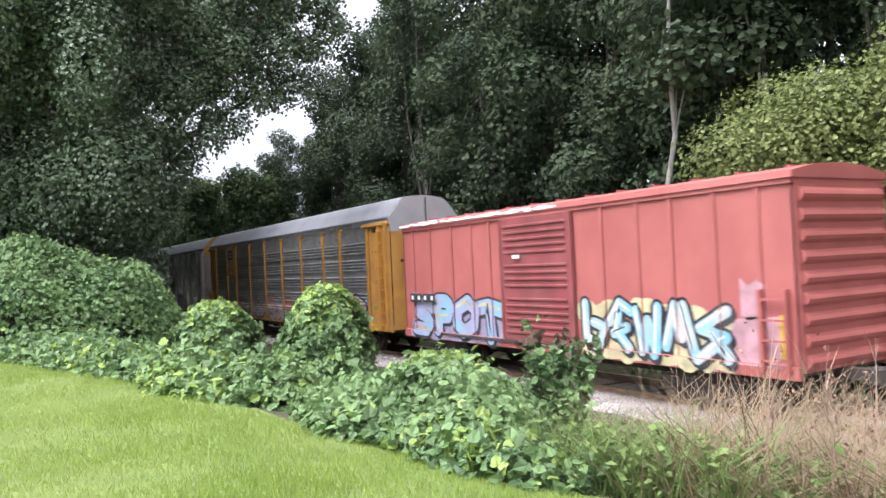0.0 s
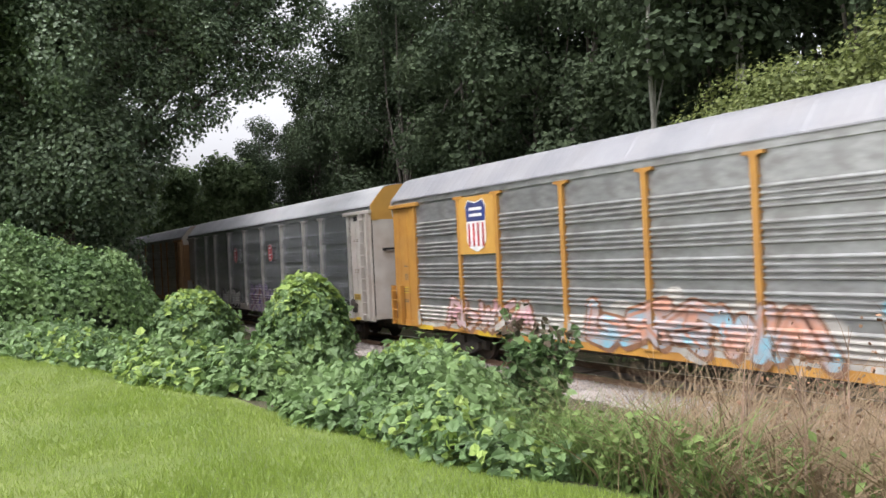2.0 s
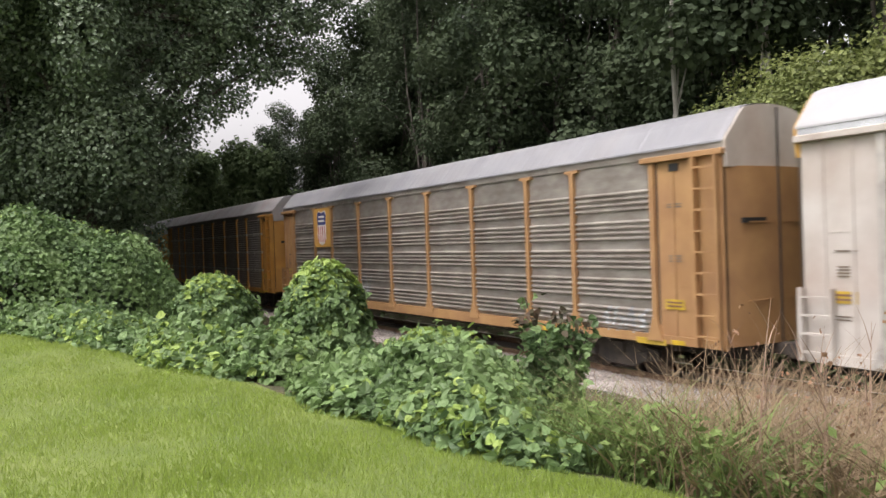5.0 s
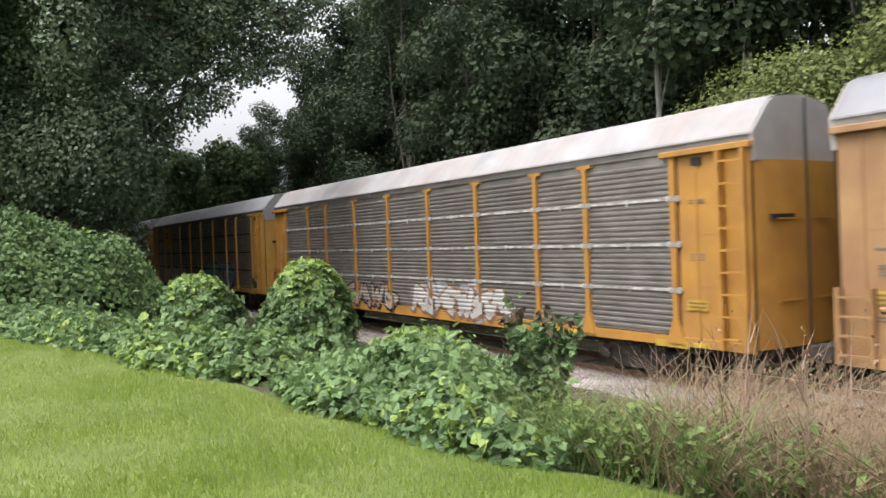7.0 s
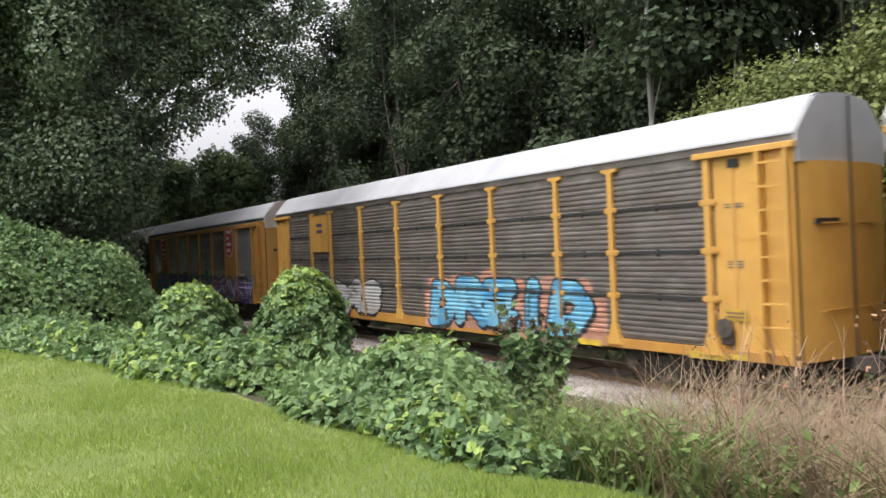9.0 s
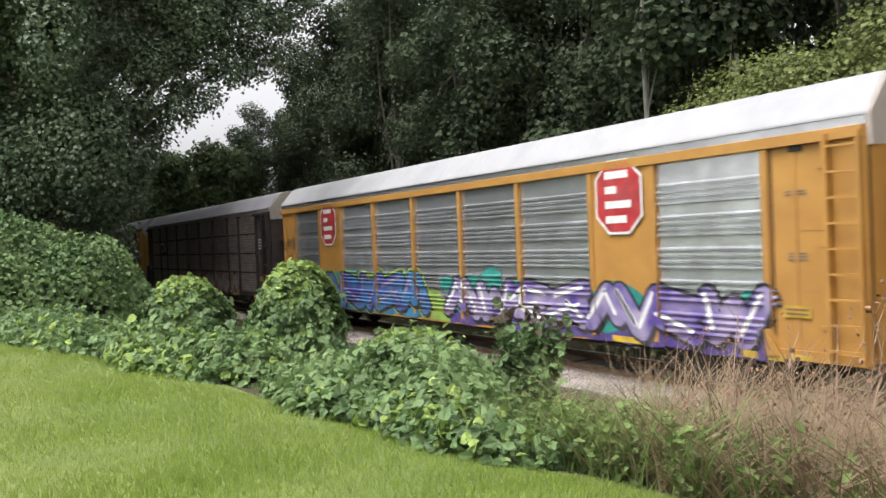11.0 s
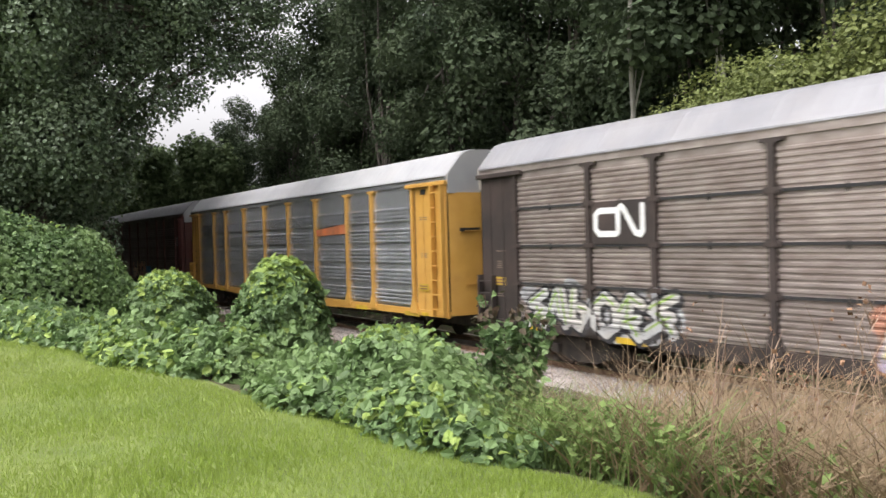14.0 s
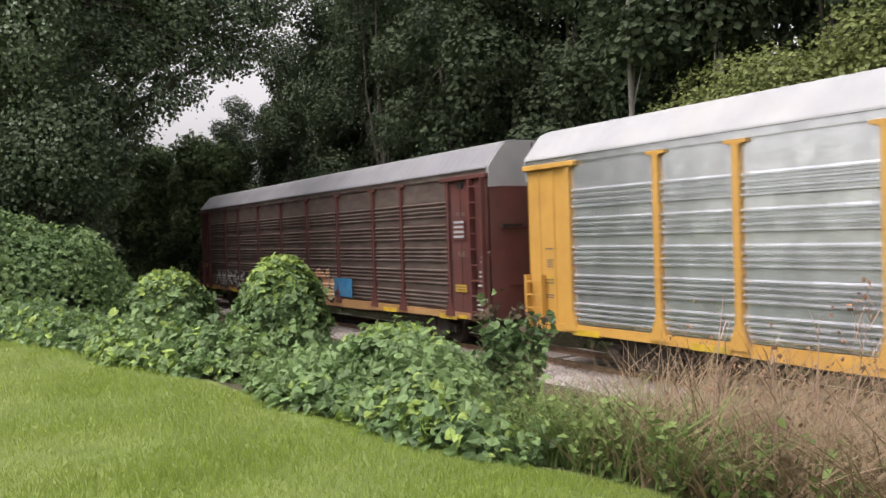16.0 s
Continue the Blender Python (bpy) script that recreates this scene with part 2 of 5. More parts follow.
def mesh_np(name, verts, faces):
    """A mesh from arrays: verts (n, 3), faces (m, k)."""
    verts, faces = np.asarray(verts, np.float32), np.asarray(faces, np.int32)
    me = bpy.data.meshes.new(name)
    me.vertices.add(len(verts))
    me.vertices.foreach_set("co", verts.ravel())
    k = faces.shape[1]
    me.loops.add(faces.size)
    me.loops.foreach_set("vertex_index", faces.ravel())
    me.polygons.add(len(faces))
    me.polygons.foreach_set("loop_start", np.arange(0, faces.size, k, dtype=np.int32))
    me.polygons.foreach_set("loop_total", np.full(len(faces), k, np.int32))
    me.update(calc_edges=True)
    me.validate()
    me.shade_flat()
    return me


def box(bm, x0, x1, y0, y1, z0, z1, bevel=0.0):
    vs = [bm.verts.new((x, y, z)) for x in (x0, x1) for y in (y0, y1) for z in (z0, z1)]
    fs = [bm.faces.new([vs[i] for i in f]) for f in ((0, 1, 3, 2), (4, 6, 7, 5), (0, 4, 5, 1), (2, 3, 7, 6), (0, 2, 6, 4), (1, 5, 7, 3))]
    if bevel:
        es = list({e for f in fs for e in f.edges})
        bmesh.ops.bevel(bm, geom=es, offset=bevel, segments=1, affect="EDGES")
    return bm


def cyl(bm, p, q, r0, r1=None, n=8):
    p, q = Vector(p), Vector(q)
    r1 = r0 if r1 is None else r1
    a = (q - p).normalized()
    u = a.orthogonal().normalized()
    w = a.cross(u)
    rings = []
    for c, r in ((p, r0), (q, r1)):
        rings.append([bm.verts.new(c + r * (math.cos(t) * u + math.sin(t) * w)) for t in [2 * math.pi * i / n for i in range(n)]])
    for i in range(n):
        j = (i + 1) % n
        bm.faces.new((rings[0][i], rings[0][j], rings[1][j], rings[1][i]))
    bm.faces.new(rings[0][::-1])
    bm.faces.new(rings[1])
    return bm


def prism(bm, outline, y0, y1, mi=0):
    """A flat outline in x, z, drawn out from y0 to y1."""
    a = [bm.verts.new((x, y0, z)) for x, z in outline]
    b = [bm.verts.new((x, y1, z)) for x, z in outline]
    fs = [bm.faces.new(a), bm.faces.new(b[::-1])]
    for i in range(len(a)):
        j = (i + 1) % len(a)
        fs.append(bm.faces.new((a[j], a[i], b[i], b[j])))
    for f in fs:
        f.material_index = mi
    return bm


LEAF2 = (np.array([(0, 0, 0), (0.5, 0.45, 0.10), (0, 1, 0), (-0.5, 0.45, 0.10)]), np.array([(0, 1, 2), (0, 2, 3)]))
LEAF4 = (np.array([(0, 0, 0), (0.47, 0.26, 0.10), (0.36, 0.68, 0.05), (0, 1, -0.12), (-0.36, 0.68, 0.05), (-0.47, 0.26, 0.10)]),
         np.array([(0, 1, 2), (0, 2, 3), (0, 3, 4), (0, 4, 5)]))
LEAF7 = (np.array([(0, 0, 0), (0.30, 0.06, 0.05), (0.52, 0.36, 0.03), (0.34, 0.52, 0.07), (0.24, 0.80, 0.02), (0, 1.02, -0.16), (-0.24, 0.80, 0.02), (-0.34, 0.52, 0.07), (-0.52, 0.36, 0.03), (-0.30, 0.06, 0.05)]),
         np.array([(0, i, i + 1) for i in range(1, 9)]))
BLADE = (np.array([(-0.5, 0, 0), (0.5, 0, 0), (0, 1, 0.25)]), np.array([(0, 1, 2)]))


def scatter_mesh(name, rng, P, N, size, shape, width=1.0, droop=None):
    """Leaves at P with normals N: each one turned at random round its normal."""
    n = len(P)
    N = N / (np.linalg.norm(N, axis=1, keepdims=True) + 1e-9)
    R = rng.normal(size=(n, 3)) if droop is None else droop
    U = R - (R * N).sum(1, keepdims=True) * N
    U /= np.linalg.norm(U, axis=1, keepdims=True) + 1e-9
    S = np.cross(U, N)
    tv, tf = shape
    size = np.asarray(size).reshape(-1, 1, 1) * np.ones((n, 1, 1))
    V = P[:, None, :] + size * (tv[None, :, 0:1] * width * S[:, None, :] + tv[None, :, 1:2] * U[:, None, :] + tv[None, :, 2:3] * N[:, None, :])
    F = tf[None] + (np.arange(n) * len(tv))[:, None, None]
    return mesh_np(name, V.reshape(-1, 3), F.reshape(-1, tf.shape[1]))


def smoothstep(a, b, x):
    t = np.clip((x - a) / (b - a), 0, 1)
    return t * t * (3 - 2 * t)


def waves(x, y, seed, n=10, lo=0.4, hi=2.5):
    """Smooth unevenness from a sum of waves, about -1 to 1."""
    r = np.random.default_rng(seed)
    out = 0
    for _ in range(n):
        k, a, p = r.uniform(lo, hi), r.uniform(0, 6.28), r.uniform(0, 6.28)
        out = out + np.sin(k * (x * np.cos(a) + y * np.sin(a)) + p)
    return out / n ** 0.5 / 1.4


# ---- ground ----
def lawn_edge(x):
    return np.interp(x, [-60, -30, -17.2, -12.7, -8.8, -6.7, -4.3, -3.7, 5, 60], [-8, -2.5, 0.42, 1.8, 2.43, 2.7, 3.1, 3.35, 4.6, 9])


def ground_z(x, y):
    e = lawn_edge(x)
    z = 1.8 - 2.5 * smoothstep(0, 1, (y - e + 0.3) / (11.3 - e)) ** 0.9
    z = np.where(y > 11.2, -0.7 + 0.42 * smoothstep(11.2, 12.6, y), z)
    z = np.where(y > 16.6, -0.28 - 0.6 * smoothstep(16.6, 18.4, y) + 0.8 * smoothstep(19, 40, y), z)
    return z + 0.03 * waves(x, y, 5) * (y < e)


def build_ground():
    xs = np.concatenate([[-3000, -1200, -500, -250], np.arange(-150, -40, 4.0), np.arange(-40, 12, 0.6), np.arange(12, 60, 4.0), [120, 300, 900, 3000]])
    ys = np.concatenate([[-3000, -1000, -300, -120, -60], np.arange(-30, -4, 2.0), np.arange(-4, 20, 0.4), np.arange(20, 60, 4.0), [80, 150, 400, 1000, 3000]])
    X, Y = np.meshgrid(xs, ys)
    Z = ground_z(X, Y)
    V = np.stack([X, Y, Z], -1).reshape(-1, 3)
    nx, ny = len(xs), len(ys)
    i = (np.arange(ny - 1)[:, None] * nx + np.arange(nx - 1)[None]).ravel()
    F = np.stack([i, i + 1, i + 1 + nx, i + nx], 1)
    me = mesh_np("ground", V, F)
    ob = part("ground", me, [M["lawn"], M["soil"]], smooth=True)
    cx, cy = V[F].mean(1)[:, 0], V[F].mean(1)[:, 1]
    me.polygons.foreach_set("material_index", (cy > lawn_edge(cx) + 0.5).astype(np.int32))
    return tagged(ob, "mown lawn sloping down to a bank beside the railway", "ground", kind="structure")


build_ground()
TRACK_Y = 14.6


def build_track():
    rng = np.random.default_rng(3)
    # ballast bed with sloping shoulders
    prof = [(11.5, -0.72), (12.0, -0.5), (12.7, -0.24), (13.3, -0.19), (16.0, -0.19), (16.6, -0.26), (17.9, -0.85)]
    xs = np.arange(-160, 41, 1.0)
    V = [(x, y, z + 0.02 + (0.03 * math.sin(3.1 * x + 7 * y) if 0 < j < 6 else -0.08)) for x in xs for j, (y, z) in enumerate(prof)]
    k = len(prof)
    F = [(i * k + j, i * k + k + j, i * k + k + j + 1, i * k + j + 1) for i in range(len(xs) - 1) for j in range(k - 1)]
    bed = part("ballast_bed", mesh_np("ballast_bed", V, F), M["ballast"], smooth=True)
    tagged(bed, "pale grey crushed stone ballast under the track", "ballast", kind="structure")
    # loose stones on the visible shoulder
    n = 26000
    x = -34 + 36 * rng.random(n) ** 0.8
    y = rng.uniform(11.5, 13.9, n)
    z = np.interp(y, [p[0] for p in prof], [p[1] for p in prof]) + 0.03
    ico = np.array([(1, 0, 0), (-1, 0, 0), (0, 1, 0), (0, -1, 0), (0, 0, 1), (0, 0, -1)], float)
    tf = np.array([(0, 2, 4), (2, 1, 4), (1, 3, 4), (3, 0, 4), (2, 0, 5), (1, 2, 5), (3, 1, 5), (0, 3, 5)])
    V = np.stack([x, y, z], -1)[:, None] + ico[None] * rng.uniform(0.015, 0.04, (n, 1, 1)) * rng.uniform(0.6, 1.3, (n, 6, 1))
    me = mesh_np("loose_ballast", V.reshape(-1, 3), (tf[None] + (np.arange(n) * 6)[:, None, None]).reshape(-1, 3))
    tagged(part("loose_ballast", me, M["stone"]), "loose grey and tan ballast stones on the shoulder", "stones", kind="stuff")
    track = tagged(new("railway_track"), "straight railway track with timber ties and steel rails", "railway track", kind="structure")
    for side in (-0.755, 0.755):
        o = [(-0.07, -0.17), (0.07, -0.17), (0.07, -0.155), (0.012, -0.13), (0.012, -0.045), (0.036, -0.03), (0.036, 0.0), (-0.036, 0.0), (-0.036, -0.03), (-0.012, -0.045), (-0.012, -0.13), (-0.07, -0.155)]
        vs = [(xx, TRACK_Y + side + a, b) for xx in (-400, 120) for a, b in o]
        m = len(o)
        bm = bmesh.new()
        v = [bm.verts.new(c) for c in vs]
        for i in range(m):
            j = (i + 1) % m
            f = bm.faces.new((v[i], v[j], v[m + j], v[m + i]))
            f.material_index = 1 if i == 6 else 0
        part("rail", bm, [M["rail"], M["railtop"]], track, "worn steel rail")
    bm = box(bmesh.new(), -0.115, 0.115, -1.3, 1.3, -0.35, -0.165, 0.012)
    tie = bpy.data.meshes.new("tie")
    bm.to_mesh(tie)
    bm.free()
    tie.materials.append(M["tie"])
    for i in range(190):
        ob = new("tie", tie)
        ob.parent = track
        ob.location = (8 - 0.56 * i, TRACK_Y + rng.uniform(-0.05, 0.05), rng.uniform(-0.012, 0.004))
        ob.rotation_euler = (0, 0, rng.uniform(-0.02, 0.02))


build_track()


# ---- train ----
POSTS = [-1.95, -4.7, -6.64, -9.46, -12.28, -15.09, -17.9, -20.7, -22.67, -25.4]
LENGTH, PITCH, HALF = 27.0, 28.65, 1.5
Z0, Z1 = 1.12, 5.08
ROOF = [(-1.58, 5.24), (-1.57, 5.30), (-1.42, 5.47), (-1.06, 5.90), (-0.88, 6.03), (-0.45, 6.10), (0, 6.13)]
ROOF = ROOF + [(-y, z) for y, z in ROOF[-2::-1]]
ROOF = [ROOF[0]] + [(p[0] * (1 - f) + q[0] * f, p[1] * (1 - f) + q[1] * f) for p, q in zip(ROOF, ROOF[1:]) for f in (0.25, 0.75)] + [ROOF[-1]]


def corrugated(width, style):
    """A sheet with horizontal ribs, from x = 0 back to -width, outwards along -y."""
    prof = side_profile(style)
    V = [(x, y, zz) for x in (0.0, -width) for y, zz in prof]
    k = len(prof)
    return mesh_np("side_panel", V, [(i, i + 1, k + i + 1, k + i) for i in range(k - 1)])


def side_profile(style):
    """Depth and height of the ribs of a side sheet, from the sill to the eave."""
    prof = [(0.0, Z0)]
    z = Z0 + 0.06
    if style == "grouped":
        while z < Z1 - 0.62:
            for _ in range(4):
                prof += [(0.0, z), (-0.052, z + 0.026), (-0.052, z + 0.05), (0.0, z + 0.09)]
                z += 0.13
            z += 0.17
    else:
        while z < Z1 - 0.16:
            prof += [(0.0, z), (-0.03, z + 0.02), (-0.03, z + 0.07), (0.0, z + 0.09)]
            z += 0.125
    prof.append((0.0, Z1))
    return prof


def mirrored(me_ob, parent, name, label=""):
    """The same mesh on the other side of the car."""
    ob = new(name, me_ob.data)
    ob.parent = parent
    ob.matrix_basis = Matrix.Translation((-LENGTH, 0, 0)) @ pose(0, 0, 0, 0, 0, 180) @ me_ob.matrix_basis
    return ob


def post_mesh(material):
    bm = bmesh.new()
    w = 0.07
    prism(bm, [(-w, 1.45), (w, 1.45), (w, 4.93), (0.12, 4.99), (0.25, 5.0), (0.25, 5.07), (-0.25, 5.07), (-0.25, 5.0), (-0.12, 4.99), (-w, 4.93)], -0.10, 0.0)
    prism(bm, [(-0.24, 0.96), (0.24, 0.96), (w, 1.46), (-w, 1.46)], -0.115, 0.0)
    for i in range(9):
        for s in (-1, 1):
            box(bm, s * w - 0.03, s * w + 0.03, -0.06, 0, 1.75 + i * 0.35, 1.80 + i * 0.35)
    me = bpy.data.meshes.new("post")
    bm.to_mesh(me)
    bm.free()
    me.materials.append(material)
    return me


def wheel_mesh():
    bm = bmesh.new()
    for s in (-1, 1):
        y = 0.72 * s
        cyl(bm, (0, y, 0), (0, y + 0.13 * s, 0), 0.455, n=24)
        cyl(bm, (0, y - 0.03 * s, 0), (0, y, 0), 0.485, n=24)
        cyl(bm, (0, y + 0.13 * s, 0), (0, y + 0.17 * s, 0), 0.16, n=12)
        for a in range(4):
            c, q = math.cos(a * 1.57), math.sin(a * 1.57)
            box(bm, 0.27 * c - 0.03, 0.27 * c + 0.03, min(y + 0.12 * s, y + 0.145 * s), max(y + 0.12 * s, y + 0.145 * s), 0.27 * q - 0.03, 0.27 * q + 0.03)
    cyl(bm, (0, -1.05, 0), (0, 1.05, 0), 0.08, n=10)
    me = bpy.data.meshes.new("wheelset")
    bm.to_mesh(me)
    bm.free()
    me.materials.append(M["wheel"])
    return me


def truck_mesh():
    bm = bmesh.new()
    o = [(-1.25, 0.36), (-1.25, 0.62), (-0.95, 0.66), (-0.55, 0.80), (0.55, 0.80), (0.95, 0.66), (1.25, 0.62), (1.25, 0.36), (0.95, 0.40), (0.45, 0.18), (-0.45, 0.18), (-0.95, 0.40)]
    for y in (-1.12, 0.98):
        prism(bm, o, y, y + 0.14)
        for k in range(5):
            cyl(bm, (-0.24 + 0.12 * k, y + 0.07, 0.26), (-0.24 + 0.12 * k, y + 0.07, 0.62), 0.05, n=8)
    box(bm, -0.2, 0.2, -1.2, 1.2, 0.5, 0.74)
    for x in (-0.89, 0.89):
        for y in (-1.16, 1.16):
            box(bm, x - 0.13, x + 0.13, y - 0.09, y + 0.09, 0.36, 0.58)
    me = bpy.data.meshes.new("truck_frame")
    bm.to_mesh(me)
    bm.free()
    me.materials.append(M["under"])
    return me


WHEEL, TRUCK = wheel_mesh(), truck_mesh()
WHEELSETS, CARS = [], []


def running_gear(car, length, inset):
    for x in (-inset, -length + inset):
        truck = new("truck", TRUCK)
        truck.parent, truck.location = car, (x, 0, 0)
        truck["label"] = "grimy cast steel truck"
        for dx in (-0.89, 0.89):
            w = new("wheelset", WHEEL)
            w.parent, w.location = truck, (dx, 0, 0.455)
            WHEELSETS.append((w, dx))
    for x, s in ((0, 1), (-length, -1)):
        bm = box(bmesh.new(), x - 0.5, x + 0.62 * s + 0.0, -0.10, 0.10, 0.72, 0.98, 0.02) if s > 0 else box(bmesh.new(), x - 0.62, x + 0.5, -0.10, 0.10, 0.72, 0.98, 0.02)
        box(bm, x + 0.55 * s - 0.15, x + 0.55 * s + 0.15, -0.17, 0.17, 0.66, 1.02, 0.04)
        part("coupler", bm, M["under"], car, "rusty knuckle coupler")


def ladder(parent, x0, x1, z0, z1, y, material, n=9):
    bm = bmesh.new()
    box(bm, x0 - 0.05, x0 + 0.03, y - 0.16, y, z0, z1)
    box(bm, x1 - 0.03, x1 + 0.03, y - 0.16, y, z0, z1)
    for i in range(n):
        z = z0 + (i + 0.5) * (z1 - z0) / n
        box(bm, x0, x1, y - 0.15, y - 0.11, z - 0.02, z + 0.02)
    return part("ladder", bm, material, parent)


def decal(bm, outline, y, mi, d=0.004):
    prism(bm, outline, y - d, y, mi)


def slab(cx, cz, w, h, a, n=10, power=3.2):
    """A rounded slab, turned by a."""
    out = []
    for i in range(n):
        t = 2 * math.pi * i / n
        c, s = math.cos(t), math.sin(t)
        x = w / 2 * math.copysign(abs(c) ** (2 / power), c)
        z = h / 2 * math.copysign(abs(s) ** (2 / power), s)
        out.append((cx + x * math.cos(a) - z * math.sin(a), cz + x * math.sin(a) + z * math.cos(a)))
    return out


# strokes of sprayed letters in a unit square; the ones with lower-case keys are flourishes that spell nothing
GLYPHS = {
    "S": [[(0.90, 0.82), (0.55, 0.98), (0.15, 0.85), (0.15, 0.62), (0.60, 0.48), (0.88, 0.30), (0.70, 0.05), (0.10, 0.08)]],
    "P": [[(0.18, 0.0), (0.18, 0.95), (0.65, 0.95), (0.90, 0.75), (0.70, 0.45), (0.22, 0.42)]],
    "O": [[(0.50, 0.98), (0.12, 0.75), (0.10, 0.25), (0.50, 0.02), (0.90, 0.25), (0.88, 0.75), (0.50, 0.98)]],
    "T": [[(0.02, 0.86), (0.5, 0.95), (0.98, 0.82)], [(0.5, 0.9), (0.55, 0.0)]],
    "D": [[(0.15, 0.0), (0.15, 0.95), (0.60, 0.90), (0.90, 0.55), (0.65, 0.08), (0.15, 0.02)]],
    "R": [[(0.15, 0.0), (0.15, 0.95), (0.65, 0.95), (0.85, 0.72), (0.60, 0.48), (0.2, 0.45)], [(0.5, 0.45), (0.95, 0.0)]],
    "E": [[(0.90, 0.92), (0.18, 0.90), (0.15, 0.08), (0.92, 0.04)], [(0.15, 0.48), (0.75, 0.52)]],
    "I": [[(0.5, 0.0), (0.48, 0.72)], [(0.48, 0.98), (0.52, 1.0)]],
    "a": [[(0.05, 0.10), (0.38, 0.95), (0.60, 0.30)], [(0.60, 0.95), (0.98, 0.02)]],
    "b": [[(0.10, 0.90), (0.30, 0.05), (0.52, 0.70), (0.75, 0.0), (0.95, 0.98)]],
    "c": [[(0.92, 0.95), (0.15, 0.60), (0.85, 0.45), (0.05, 0.0)], [(0.5, 0.5), (0.95, 0.05)]],
    "d": [[(0.15, 0.98), (0.10, 0.20), (0.55, 0.02), (0.90, 0.45), (0.45, 0.55)]],
    "e": [[(0.05, 0.55), (0.50, 0.98), (0.95, 0.80)], [(0.45, 0.9), (0.35, 0.35), (0.80, 0.0)], [(0.2, 0.3), (0.75, 0.45)]],
    "f": [[(0.10, 0.02), (0.25, 0.98), (0.90, 0.70), (0.35, 0.45), (0.98, 0.05)]],
}


class Side:
    """The relief of a car's side, on which paint is laid."""

    def __init__(self, prof, posts, half, depth, sill, flare=True, plates=()):
        self.prof, self.posts, self.half, self.depth, self.sill, self.flare, self.plates = prof, posts, half, depth, sill, flare, plates
        self.zs = [-9.0, 1.11] + [z for _, z in prof if z > 1.12] + [99.0]
        if flare:
            self.zs = sorted(self.zs + [1.458, 1.3])
        self.xs = sorted({-99.0, 99.0} | {p + d for p in posts for d in ((-half, half, -0.24, 0.24) if flare else (-half, half))} | {e for a, b, _ in plates for e in (a, b)})

    def at(self, x, z, mx, mz):
        """How far the side stands out at x, z, in the band round mx, mz."""
        d = self.sill if mz < 1.11 else float(np.interp(z, [q for _, q in self.prof], [-v for v, _ in self.prof]))
        for a, b, k in self.plates:
            if a < mx < b and mz > 1.11:
                d = max(d, k)
        for p in self.posts:
            w = abs(mx - p)
            if w < self.half:
                d = max(d, self.depth)
            elif self.flare and w < 0.24 and mz < 1.458:
                d = max(d, 0.116)
        return d


def clip_band(poly, k, lo, hi):
    """The piece of a convex outline between two bounds of coordinate k."""
    for bound, sgn in ((lo, 1), (hi, -1)):
        out = []
        for i, p in enumerate(poly):
            q = poly[i - 1]
            a, b = sgn * (q[k] - bound), sgn * (p[k] - bound)
            if (a < 0) != (b < 0):
                f = a / (a - b)
                out.append((q[0] + f * (p[0] - q[0]), q[1] + f * (p[1] - q[1])))
            if b >= 0:
                out.append(p)
        poly = out
        if len(poly) < 3:
            return []
    return poly


class Paint:
    """Thin paint that follows a car's ribs and posts; gathers faces for one mesh."""

    def __init__(self, side):
        self.side, self.V, self.F, self.mi = side, [], [], []

    def lay(self, poly, mi, eps):
        sd = self.side
        z_lo, z_hi = min(p[1] for p in poly), max(p[1] for p in poly)
        for z0, z1 in zip(sd.zs, sd.zs[1:]):
            if z1 <= z_lo or z0 >= z_hi or z1 - z0 < 1e-6:
                continue
            strip = clip_band(poly, 1, z0, z1)
            if not strip:
                continue
            x_lo, x_hi = min(p[0] for p in strip), max(p[0] for p in strip)
            for a, b in zip(sd.xs, sd.xs[1:]):
                if b <= x_lo or a >= x_hi:
                    continue
                bit = clip_band(strip, 0, a, b)
                if not bit:
                    continue
                n = len(self.V)
                mx, mz = (max(a, x_lo) + min(b, x_hi)) / 2, (max(z0, z_lo) + min(z1, z_hi)) / 2
                self.V += [(x, -HALF - sd.at(x, z, mx, mz) - eps, z) for x, z in bit]
                self.F.append(tuple(range(n, n + len(bit))))
                self.mi.append(mi)

    def stroke(self, pts, r, mi, eps, shift=(0, 0)):
        for i in range(len(pts) - 1):
            (ax, az), (bx, bz) = pts[i], pts[i + 1]
            g = math.atan2(bz - az, bx - ax)
            poly = [(ax + shift[0] + r * math.cos(g + math.pi / 2 + math.pi * k / 5), az + shift[1] + r * math.sin(g + math.pi / 2 + math.pi * k / 5)) for k in range(6)]
            poly += [(bx + shift[0] + r * math.cos(g - math.pi / 2 + math.pi * k / 5), bz + shift[1] + r * math.sin(g - math.pi / 2 + math.pi * k / 5)) for k in range(6)]
            self.lay(poly, mi, eps + 0.0002 * i)

    def done(self, name, mats, parent, label=""):
        me = bpy.data.meshes.new(name)
        me.from_pydata(self.V, [], self.F)
        me.polygons.foreach_set("material_index", self.mi)
        return part(name, me, mats, parent, label)


def blend(a, b):
    """Two spray colours fading into one another."""
    key = a + "_" + b
    if key not in M:
        ca, cb = [tuple(M[k].node_tree.nodes["Mix"].inputs[6].default_value)[:3] for k in (a, b)]
        M[key] = mat(key + "_spray", ca, 0.55, color2=cb, scale=1.5, dirt=(0.16, 0.14, 0.13), dirt_scale=2.2, dirt_amount=0.3)
    return M[key]


